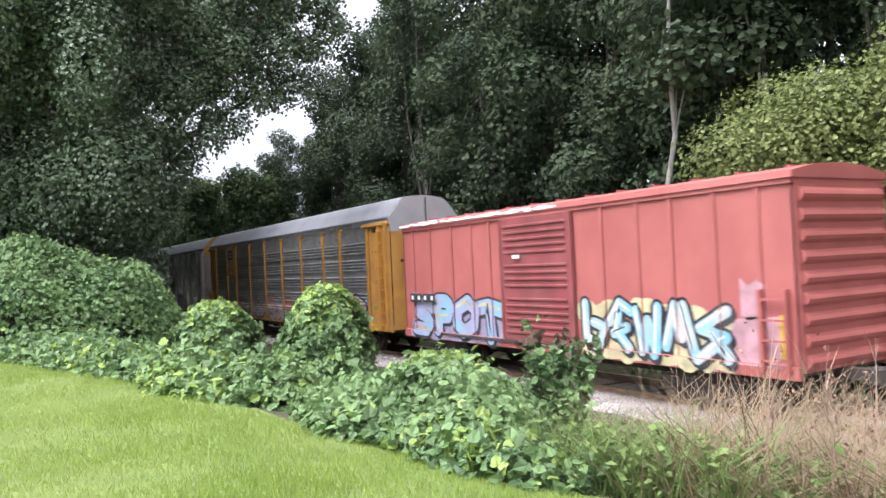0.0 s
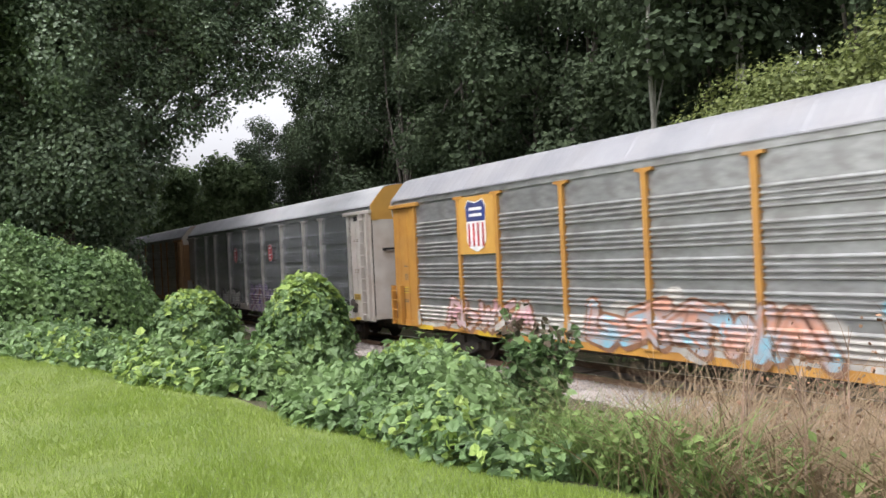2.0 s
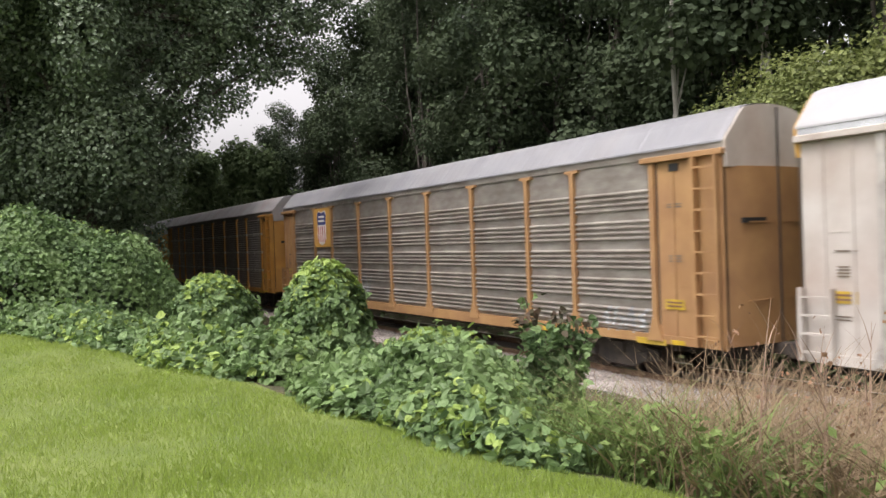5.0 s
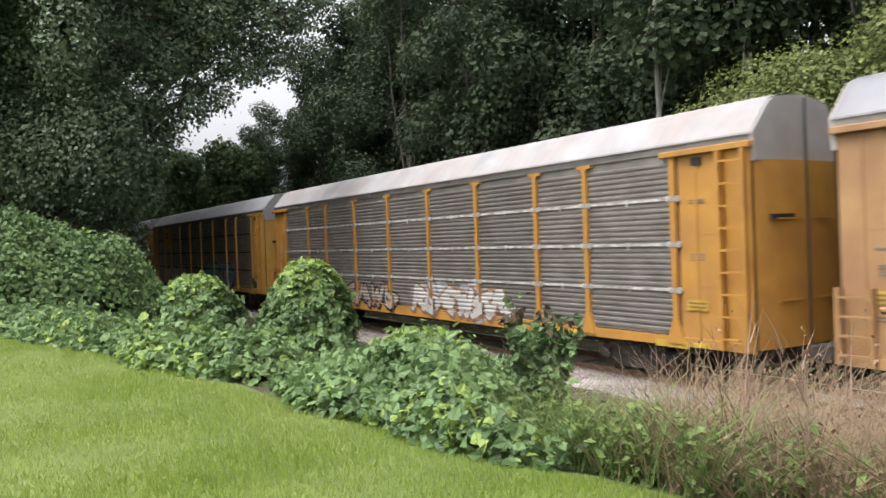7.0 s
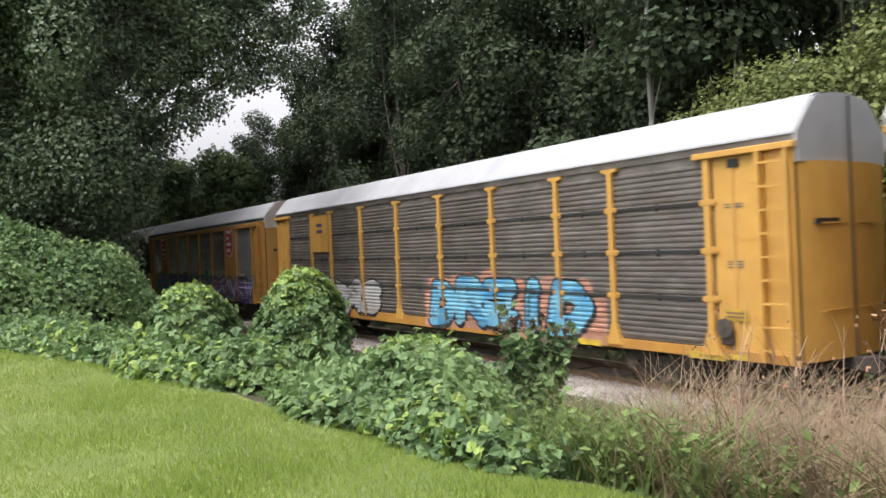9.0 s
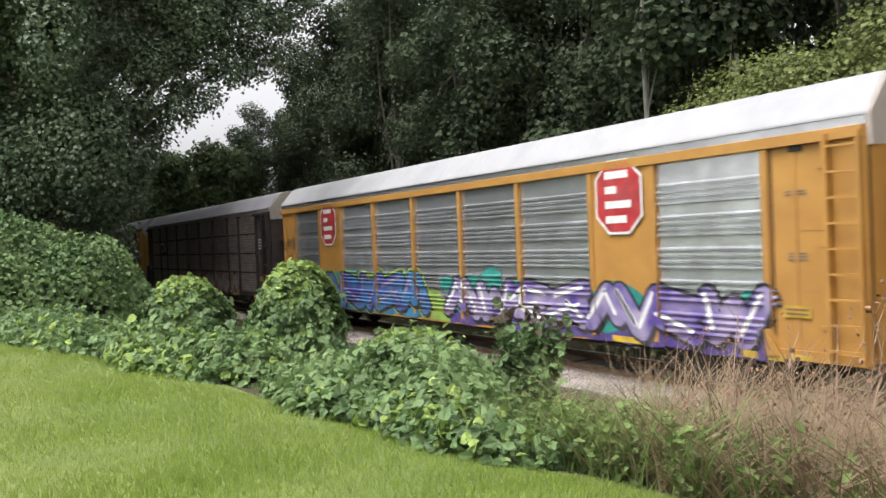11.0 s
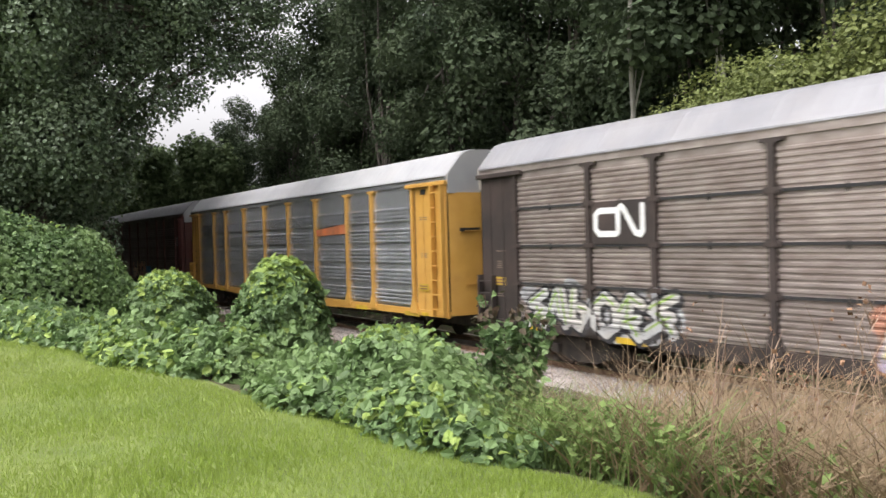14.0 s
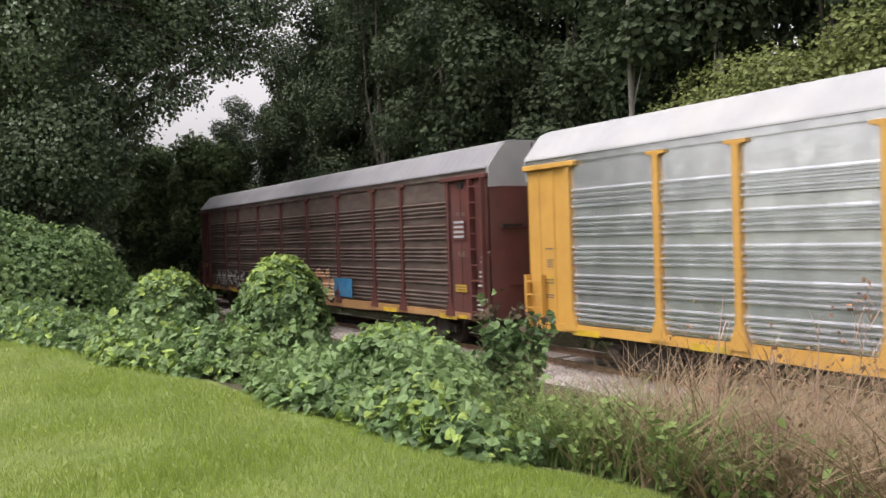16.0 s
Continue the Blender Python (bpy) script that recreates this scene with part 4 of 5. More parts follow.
GROUPED, FINE = [Side(side_profile(k), POSTS, 0.07, 0.102, 0.072) for k in ("grouped", "fine")]
AMBER = Side(side_profile("grouped"), POSTS, 0.07, 0.102, 0.072, True, [(b, a, 0.066) for a, b in ((POSTS[1], POSTS[2]), (POSTS[7], POSTS[8]))])
boxcar()
c = autorack("galv", "yellow", "yellow", "yellow", "grey_roof", "white_roof", "grey galvanised autorack with yellow posts and graffiti along its lower side")
logo_shield(c, -21.7, 4.27, 1.08)
for p, q in zip(POSTS, POSTS[1:]):
    overspray(c, GROUPED, p - 0.05, q + 0.05, 1.0, 1.62, "dullwhite", round(-10 * p), "faded white overspray")
graffiti(c, GROUPED, -2.4, -9.6, 0.9, 2.25, "bceaf", ("pink", "dullwhite"), "sprayblack", "cyan", 21, 0.13, 0.35, shine="dullwhite")
graffiti(c, GROUPED, -10.8, -17.2, 0.95, 2.15, "dceba", ("cyan", "salmon"), "rustbrown", "dullwhite", 22, 0.15, shine="salmon")
graffiti(c, GROUPED, -19.2, -23.6, 1.0, 1.95, "fdbca", ("pink", "dullwhite"), "rustbrown", None, 23, 0.10)
c = autorack("galv_new", "dullwhite", "cream", "cream", "white_roof", "yellow_bright", "bright galvanised autorack with off-white posts and red emblems", brake=True)
logo_octagon(c, -10.9, 3.75, 0.6, 0.82)
logo_octagon(c, -16.5, 3.75, 0.6, 0.82)
overspray(c, GROUPED, -7.0, -14.6, 0.85, 1.9, "lilac", 28, "lilac and blue sprayed ground")
graffiti(c, GROUPED, -7.1, -14.4, 0.85, 2.0, "cebaefd", ("rustbrown", "purple"), "dullwhite", "lilac", 24, 0.085, 0.4)
graffiti(c, GROUPED, -16.3, -19.6, 0.95, 1.85, "dOSc", ("dullwhite", "white"), "sprayblack", None, 25, 0.2)
tag_scrawl(c, GROUPED, -22.9, -23.8, 1.5, 2.1, "white", 26)
tag_scrawl(c, GROUPED, -24.0, -25.3, 1.2, 2.2, "white", 27)
bars(c, -19.2, -21.8, 0.86, 1.12, "white", -1.60, 1, "lettering", "car number on a black band", "black")
c = autorack("galv_tan", "tan", "tan", "tan", "grey_roof", "cream", "rusty tan and grey autorack with faded yellow doors")
logo_shield(c, -21.7, 4.27, 1.08)
tag_scrawl(c, GROUPED, -20.0, -21.9, 1.2, 2.1, "silver", 31)
tag_scrawl(c, GROUPED, -17.0, -19.6, 1.2, 2.1, "silver", 32)
tag_scrawl(c, GROUPED, -2.2, -3.7, 1.1, 1.7, "silver", 33)
c = autorack("galv_dark", "yellow", "yellow", "yellow", "tan_roof", "tan_roof", "brown weathered autorack with yellow posts and four rows of sheets", "fine", 3, seam="light_seam")
graffiti(c, FINE, -8.0, -13.5, 0.95, 1.9, "fdebca", ("silver", "dullwhite"), "rustbrown", "silver", 41, 0.14)
graffiti(c, FINE, -14.5, -19.0, 0.95, 1.9, "cabd", ("rustbrown", "dullwhite"), "sprayblack", None, 42, 0.12)
c = autorack("galv_dirty", "yellow_bright", "yellow_bright", "yellow", "white_roof", "white_roof", "yellow autorack with grey sheets and bright blue graffiti", "fine", 3, brake=True)
bars(c, -20.85, -22.5, 3.4, 4.95, "yellow_bright", -1.59, 1, "sign_plate", "yellow plate with a dark mark")
bars(c, -21.4, -21.95, 4.2, 4.6, "navy", -1.605, 2, "emblem", "small dark emblem")
overspray(c, FINE, -5.0, -13.4, 0.9, 1.95, "salmon", 53, "salmon sprayed ground")
graffiti(c, FINE, -5.6, -13.0, 0.92, 2.45, "DREID", ("blue", "cyan"), "sprayblack", "salmon", 51, 0.175, shine="cyan")
graffiti(c, FINE, -16.6, -23.2, 0.95, 2.3, "dcfeS", ("silver", "dullwhite"), "sprayblack", None, 52, 0.18)
c = autorack("galv_new", "amber", "amber", "amber", "white_roof", "cream", "orange-yellow autorack with bright sheets, purple graffiti and red emblems", plain_end=True)
for a, b in ((POSTS[1], POSTS[2]), (POSTS[7], POSTS[8])):
    bm = box(bmesh.new(), b, a, -HALF - 0.065, -HALF, Z0, Z1, 0.01)
    part("plain_panel", bm, M["amber"], c, "plain orange-yellow plate")
bm = box(bmesh.new(), -26.95, -0.05, -HALF - 0.13, -HALF + 0.02, 4.86, 5.07, 0.01)
part("eave_beam", bm, M["amber"], c)
logo_octagon(c, -5.67, 4.22, 1.45, 1.72, -1.62)
logo_octagon(c, -21.7, 4.22, 1.45, 1.72, -1.62)
overspray(c, AMBER, -2.0, -13.6, 0.84, 1.5, "purple", 67, "purple sprayed ground")
graffiti(c, AMBER, -2.0, -13.2, 0.95, 2.25, "abecafb", ("purple", "lilac"), "sprayblack", "teal", 61, 0.19, 0.3, shine="white")
overspray(c, AMBER, -13.6, -24.9, 0.9, 1.75, "lime", 65, "lime sprayed ground")
overspray(c, AMBER, -14.4, -23.6, 0.85, 1.55, "blue", 66, "blue sprayed ground", 0.0035)
graffiti(c, AMBER, -14.4, -24.2, 0.9, 2.35, "eafbca", ("purple", "blue"), "sprayblack", "lime", 62, 0.19, 0.4, shine="lilac", cloud=False)
for k, q in enumerate((-15.6, -18.2, -20.4, -23.9)):
    overspray(c, AMBER, q + 0.9, q - 0.9, 1.6, 2.3, ("teal", "lime")[k % 2], 80 + k, "sprayed cloud of colour", 0.004)
overspray(c, AMBER, -13.0, -16.2, 0.86, 1.5, "lime", 68, "lime sprayed ground", 0.0025)
tag_scrawl(c, AMBER, -25.3, -26.8, 3.2, 3.9, "sprayblack", 63)
c = autorack("galv_brown", "brown", "brown", "brown", "grey_roof", "cream", "dark brown weathered autorack with pale graffiti", "fine", 3)
bm = box(bmesh.new(), POSTS[8] + 0.1, POSTS[7] - 0.1, -HALF - 0.07, -HALF, 3.12, 4.12, 0.01)
part("plain_panel", bm, M["brown"], c, "plain dark brown plate")
ribbon = Side([(0.0, 1.12), (0.0, 5.0)], [], 0.07, 0.0, 0.0, False, [(-30.0, 0.0, 0.072)])
p = Paint(ribbon)
xa, xb, xc, xd = -22.42, -21.78, -21.62, -21.0
p.stroke([(xb, 3.90), (xa + 0.12, 3.90), (xa, 3.80), (xa, 3.48), (xa + 0.12, 3.36), (xb, 3.36), (xb + 0.06, 3.42), (xb + 0.06, 3.9), (xb + 0.14, 3.98), (xc + 0.06, 3.94), (xd - 0.2, 3.38), (xd - 0.06, 3.34), (xd, 3.42), (xd, 3.98)], 0.07, 0, 0.004)
p.done("emblem", [M["white"]], c, "white emblem of one rounded running stroke")
graffiti(c, FINE, -5.0, -16.0, 0.9, 2.05, "fdacebda", ("lilac", "dullwhite"), "rustbrown", "salmon", 71, 0.17, shine="paleyellow")
graffiti(c, FINE, -20.2, -25.0, 0.95, 2.1, "cadOec", ("dullwhite", "silver"), "sprayblack", "silver", 72, 0.16, shine="lime")
bars(c, -1.15, -1.6, 3.3, 3.8, "silver", -1.57, 4, "label_plate", "grey data label", "brown")
c = autorack("galv_new", "yellow_bright", "yellow_bright", "yellow_bright", "white_roof", "white_roof", "clean bright yellow autorack with galvanised sheets and an orange stripe")
bm = bmesh.new()
decal(bm, [(-6.75, 3.62), (-9.3, 3.55), (-9.35, 3.80), (-6.75, 3.98)], -1.57, 0)
part("orange_stripe", bm, M["orange"], c, "orange sprayed stripe")
c = autorack("galv_rusty", "maroon", "maroon", "tan", "grey_roof", "white_roof", "dark maroon rust-stained autorack at the end of the train")
graffiti(c, GROUPED, -9.6, -14.2, 0.95, 2.25, "dfOd", ("paleyellow", "salmon"), "sprayblack", None, 91, 0.16)
graffiti(c, GROUPED, -20.0, -24.5, 1.1, 2.0, "abfec", ("silver", "dullwhite"), "sprayblack", None, 92, 0.10)
bars(c, -8.3, -9.8, 1.2, 1.9, "blue", -1.6, 1, "paint_patch", "blue sprayed patch")
tag_scrawl(c, GROUPED, -0.2, -0.5, 1.1, 3.2, "dullwhite", 93)
bars(c, -1.15, -1.65, 3.3, 3.8, "silver", -1.57, 4, "label_plate", "grey data label", "maroon")


def train_x(t):
    """How far the front of the first autorack has come."""
    slack = np.interp(t, [0, 3.5, 4.5, 5.0, 7.5, 8.5, 9.0, 11.5, 12.0, 12.5, 13.0, 13.5, 14.0, 14.5, 15.0, 15.5, 16.0],
                      [0, 0.10, 0.15, 0, 0.15, 0.1, 0, 0, 0, 0.2, 0.12, 0.08, -0.38, 0.2, -0.26, 0.28, -0.12])
    return -25.766 + 14.2795 * t + 0.05109 * t * t - 0.000858 * t ** 3 + float(slack)


def motions():
    times = [0.5 * i for i in range(33)]
    for car, k in CARS:
        off = 16.8 if k < 0 else -PITCH * (k - 1)
        walk(car, [(t, pose(train_x(t) + off, TRACK_Y, 0)) for t in times])
    turns = [i / FPS for i in range(16 * FPS + 1)]
    for w, dx in WHEELSETS:
        walk(w, [(t, pose(dx, 0, 0.455, 0, math.degrees((train_x(t) - train_x(0)) / 0.455), 0)) for t in turns])


# ---- plants ----
def leaves_on(rng, blobs, n, inner=0.55):
    """Points and outward normals in the outer shells of ellipsoid blobs (cx, cy, cz, rx, ry, rz)."""
    B = np.array(blobs, float)
    vol = B[:, 3] * B[:, 4] + B[:, 4] * B[:, 5] + B[:, 3] * B[:, 5]
    i = rng.choice(len(B), n, p=vol / vol.sum())
    D = rng.normal(size=(n, 3))
    D /= np.linalg.norm(D, axis=1, keepdims=True)
    lump = 1 + 0.16 * np.sin(5 * D[:, 0] + 3 * i) * np.sin(4 * D[:, 2] + i) + 0.10 * np.sin(9 * D[:, 1] + 2 * i)
    r = (inner + (1 - inner) * rng.random(n) ** 0.5) * lump
    P = B[i, :3] + D * B[i, 3:] * r[:, None]
    N = D * 0.7 + rng.normal(size=(n, 3)) * 0.45 + np.array([0, 0, 0.45])
    return P, N


def limb(bm, pts, r0, r1, n=7):
    m = len(pts) - 1
    for i in range(m):
        a, b = r0 + (r1 - r0) * i / m, r0 + (r1 - r0) * (i + 1) / m
        cyl(bm, pts[i], pts[i + 1], a, b, n)


def tree(name, label, category, seed, height, blobs, count, leaf, leaf_mat, bark, trunk_r=0.22, limbs=6, group="", shape=LEAF2, trunk_h=0.8, spread=0.15):
    rng = np.random.default_rng(seed)
    t = tagged(new(name), label, category, group)
    bm = bmesh.new()
    pts = [Vector((0, 0, -0.6))]
    for i in range(1, 7):
        pts.append(Vector((rng.normal() * 0.12 * i / 2, rng.normal() * 0.12 * i / 2, height * trunk_h * i / 6)))
    limb(bm, pts, trunk_r * 1.15, trunk_r * 0.3, 9)
    for k in range(limbs):
        b = blobs[int(rng.integers(len(blobs)))]
        s = pts[1 + int(rng.integers(1, 5))]
        e = Vector(b[:3])
        mid = (s + e) / 2 + Vector((rng.normal() * 0.3, rng.normal() * 0.3, 0.4))
        limb(bm, [s, mid, e], trunk_r * 0.4, trunk_r * 0.08, 6)
    part("trunk", bm, bark, t)
    P, N = leaves_on(rng, blobs, count)
    P = P + rng.normal(size=P.shape) * spread
    part("crown", scatter_mesh("crown", rng, P, N, rng.uniform(0.65, 1.35, count) * leaf, shape), leaf_mat, t)
    return t


def copy_scaled(ob, m, s, sz):
    """A copy at m, s times as wide and sz times as high as the first was made."""
    k = ob.scale
    return copy_thing(ob, m @ Matrix.Diagonal((s / k[0], s / k[1], sz / k[2], 1)))


def forest():
    rng = np.random.default_rng(8)
    kinds = []
    for s in range(5):
        r = np.random.default_rng(100 + s)
        h = (19, 22, 18, 24, 21)[s]
        blobs = []
        for i in range(22):
            f = 0.10 + 0.88 * i / 21
            w = 4.3 * (1 - 0.55 * abs(f - 0.45) ** 1.2) * (1.15 if f < 0.6 else 0.85)
            a = r.uniform(0, 6.28)
            q = r.uniform(0.2, 0.75) * w
            blobs.append((q * math.cos(a), q * math.sin(a), f * h, r.uniform(1.2, 2.1), r.uniform(1.2, 2.1), r.uniform(0.9, 1.7)))
        kinds.append(tree("tree", "tall dark green deciduous tree in the woods", "tree", 200 + s, h, blobs, 21000, 0.20, M["forest"], M["bark"], 0.24, 10, "trees of the woods"))
    spots = []
    for i in range(27):
        spots.append((-104 + 4.3 * i + rng.uniform(-1.2, 1.2), 25.2 + rng.uniform(-1.0, 2.2), rng.uniform(0.85, 1.05)))
    for i in range(8):
        spots.append((-52 + 8.0 * i + rng.uniform(-1.5, 1.5), 31 + rng.uniform(-2, 3), rng.uniform(1.05, 1.3)))
    spots += [(-53.5, 25.6, 1.05), (-49.0, 27.5, 1.08), (-62, 31, 1.22), (-69, 31.5, 1.2), (-76, 32, 1.15)]
    spots = [(x, y, s * float(np.interp(x, [-110, -80, -66, -56, -48, -40, 20], [0.62, 0.68, 0.84, 1.0, 1.07, 1.2, 1.26]))) for x, y, s in spots]
    for i, (x, y, s) in enumerate(spots):
        m = pose(x, y, float(ground_z(np.array(x), np.array(y))) - 0.1, 0, 0, rng.uniform(0, 360))
        sz = s * rng.uniform(0.94, 1.08)
        if i < 5:
            kinds[i].matrix_basis = m @ Matrix.Diagonal((s, s, sz, 1))
        else:
            copy_scaled(kinds[i % 5], m, s, sz)
    # near-side trees past the vine-covered tree, unseen, added to shade the far cars
    for x, y, s in ((-35.5, 0.6, 1.0), (-40.5, 2.4, 1.1), (-46, 3.4, 1.15), (-52, 4.6, 1.15), (-58.5, 5.9, 1.15), (-66, 7.2, 1.1), (-75, 8.6, 1.1), (-34, -7, 0.9), (-84, 10, 1.1)):
        copy_scaled(kinds[int(-x) % 5], pose(x, y, 0.8, 0, 0, 7 * x), s, s)
    # added trees of that side, leaning over the line to block sky light
    r = np.random.default_rng(140)
    blobs = []
    for i in range(34):
        v = r.uniform(0, 1)
        blobs.append((r.uniform(-3.6, 3.6), -1.5 + 10.5 * v, 14.2 + 2.6 * v + r.uniform(0, 6.0), r.uniform(1.4, 2.2), r.uniform(1.4, 2.2), r.uniform(1.0, 1.6)))
    over = tree("tree", "tall tree added to thicken the canopy and shade the railway it leans over", "tree", 141, 20, blobs, 21000, 0.29, M["forest"], M["bark"], 0.3, 16, "trees leaning over the line")
    over.matrix_basis = pose(-44, 2.2, 0.8)
    for x, y, s in ((-52, 4.0, 1.05), (-60, 5.6, 1.1), (-69, 7.0, 1.1)):
        copy_thing(over, pose(x, y, 0.8, 0, 0, 12 * math.sin(x)) @ Matrix.Diagonal((s, s, s, 1)))
    # leaf mass deep in those woods, added unseen to keep light off far cars
    n = 26000
    x, y = rng.uniform(-92, -36, n), rng.uniform(-16, 0, n)
    y = y + np.interp(x, [-92, -60, -36], [9.0, 4.0, -1.5])
    P = np.stack([x, y, 1 + 20 * rng.random(n) ** 0.8], -1)
    me = scatter_mesh("near_woods", rng, P, rng.normal(size=(n, 3)) + np.array([0.3, 0.3, 0.4]), rng.uniform(0.45, 0.9, n), LEAF2)
    tagged(part("near_woods", me, M["forest"]), "dense dark leaf mass beyond the vine-covered tree, added to shade the train", "woods", kind="stuff")
    # the woods further back
    n = 46000
    x, y = rng.uniform(-170, 60, n), rng.uniform(38, 60, n)
    top = np.interp(x, [-170, -80, -40, 60], [9, 13, 26, 33]) + 3 * waves(x, y, 9, 8, 0.1, 0.5)
    P = np.stack([x, y, top * rng.random(n) ** 0.7], -1)
    N = rng.normal(size=(n, 3)) + np.array([0, -0.6, 0.5])
    me = scatter_mesh("far_woods", rng, P, N, rng.uniform(0.45, 0.9, n), LEAF2)
    tagged(part("far_woods", me, M["forest"]), "dense dark woods behind the tree line", "woods", kind="stuff")
    # undergrowth along the woods' edge
    n = 26000
    x, y = rng.uniform(-110, 15, n), 18.6 + 4.5 * rng.random(n)
    P = np.stack([x, y, -0.8 + (2.2 + 1.4 * waves(x, y, 19, 8, 0.3, 1.2)) * rng.random(n) ** 0.6], -1)
    me = scatter_mesh("undergrowth", rng, P, rng.normal(size=(n, 3)) * 0.6 + np.array([0, -0.5, 0.6]), rng.uniform(0.2, 0.4, n), LEAF2)
    tagged(part("undergrowth", me, M["gap"]), "low green undergrowth at the foot of the woods", "undergrowth", kind="stuff")


def special_trees():
    # pale bare trunks in front of the woods
    for x, y, h, lean in ((-18.3, 19.6, 17, 0.8), (-16.4, 22.0, 18, -0.4)):
        blobs = [(lean * 0.8, 0, h * 0.62, 1.5, 1.4, 1.2), (lean + 1.0, 0.3, h * 0.8, 1.8, 1.6, 1.4), (lean - 0.9, -0.2, h * 0.9, 1.6, 1.6, 1.4)]
        t = tree("slender_tree", "slender tree with a bare pale trunk", "tree", int(300 - x), h, blobs, 3000, 0.26, M["forest"], M["pale_bark"], 0.12, 3, "slender trees", LEAF2, 0.95)
        t.matrix_basis = pose(x, y, -0.7, 0, 2, 30)
    # the lighter tree beside the track
    r = np.random.default_rng(77)
    blobs = []
    for i in range(26):
        a, q = r.uniform(0, 6.28), r.uniform(0.3, 3.1)
        blobs.append((q * math.cos(a), q * 0.75 * math.sin(a), 7.6 - 0.30 * q * q - r.uniform(0, 3.0), r.uniform(0.8, 1.4), r.uniform(0.8, 1.3), r.uniform(0.6, 1.0)))
    blobs += [(0, 0, 4, 2.4, 2.0, 2.5), (2.5, 0.3, 4, 2.0, 2.0, 2.5)]
    t = tree("broadleaf_tree", "yellow-green broadleaf tree in front of dark woods", "tree", 78, 8.5, blobs, 52000, 0.10, M["yellowgreen"], M["bark"], 0.2, 8)
    t.matrix_basis = pose(-13.2, 20.4, -0.8) @ Matrix.Diagonal((1.28, 1.25, 1.20, 1))
    t2 = copy_scaled(t, pose(-8.8, 20.6, -0.6, 0, 0, 140), 1.35, 1.35)
    # trees in the gap down the line
    r = np.random.default_rng(5)
    first = None
    for x, y, s in ((-74, 17.6, 1.0), (-70, 20.8, 1.05), (-82, 16.0, 0.95), (-86, 20.5, 1.1), (-95, 14, 1.1), (-100, 9, 1.15), (-88, 10.5, 0.9), (-64, 21.0, 0.95)):
        if first is None:
            blobs = []
            for i in range(20):
                f = 0.12 + 0.85 * i / 19
                a, q = r.uniform(0, 6.28), r.uniform(0.3, 2.2) * (1.15 - 0.8 * f)
                blobs.append((q * math.cos(a), q * math.sin(a), 12.6 * f, 1.5, 1.5, 1.2))
            first = tree("tree", "mid-green tree standing down the line", "tree", 501, 12.5, blobs, 11000, 0.34, M["gap"], M["bark"], 0.2, 8, "trees down the line")
            first.matrix_basis = pose(x, y, -0.7)
        else:
            copy_thing(first, pose(x, y, -0.7, 0, 0, r.uniform(0, 360)) @ Matrix.Diagonal((s, s, s, 1)))
    # the vine-covered tree that overhangs the lawn, with hanging curtains of leaves
    r = np.random.default_rng(9)
    blobs = []
    for i in range(30):
        blobs.append((r.uniform(-1.5, 2.0), r.uniform(-4.5, 1.5), r.uniform(0.5, 19), r.uniform(1.0, 1.8), r.uniform(1.0, 1.9), r.uniform(1.2, 2.4)))
    for y, z, s in VINE_ARMS:
        blobs.append((r.uniform(-0.6, 0.6), y, z, s * 0.85, s * 0.85, s * 0.7))
    t = tree("vine_covered_tree", "large tree smothered in dark green climbing vines", "tree", 91, 16, blobs, 175000, 0.128, M["vine"], M["bark"], 0.45, 14, spread=0.2)
    t.matrix_basis = pose(-29, 3.0, 1.2)


# y and height of the leafy arms over the gap, from the trunk
VINE_ARMS = [(2.4, 5.5, 1.0), (2.6, 7.5, 1.1), (3.2, 8.9, 1.1), (4.2, 9.4, 1.0), (5.0, 10.4, 1.0), (6.0, 11.5, 1.0), (7.2, 12.4, 1.0), (3.8, 11.5, 1.3), (5.2, 13.2, 1.2), (2.5, 12.5, 1.6), (2.0, 10.0, 1.4), (7.6, 14.0, 0.9), (6.2, 14.8, 1.2),
             (4.2, 7.3, 0.8), (5.3, 7.9, 0.75), (6.2, 8.8, 0.65), (7.3, 9.3, 0.75), (8.3, 9.9, 0.7), (8.7, 11.5, 0.8), (9.0, 13.0, 0.9), (8.2, 15.2, 1.0),
             (5.0, 12.0, 1.3), (6.5, 13.4, 1.3), (4.3, 10.4, 1.2), (7.2, 11.0, 1.0), (3.2, 7.0, 1.0), (5.6, 9.3, 0.9), (2.2, 4.2, 1.0), (7.5, 16.5, 1.3), (5.0, 15.5, 1.4),
             (9.3, 12.2, 0.8), (8.9, 14.4, 1.2), (8.4, 16.2, 1.4), (9.4, 15.6, 1.0), (7.8, 13.2, 1.2), (8.3, 11.0, 0.8), (6.6, 16.0, 1.4), (7.4, 10.0, 0.7), (6.4, 10.2, 0.9), (5.4, 11.0, 1.1), (6.9, 12.0, 1.1), (4.6, 8.4, 0.8), (3.3, 6.2, 0.8), (2.8, 5.4, 0.8)]


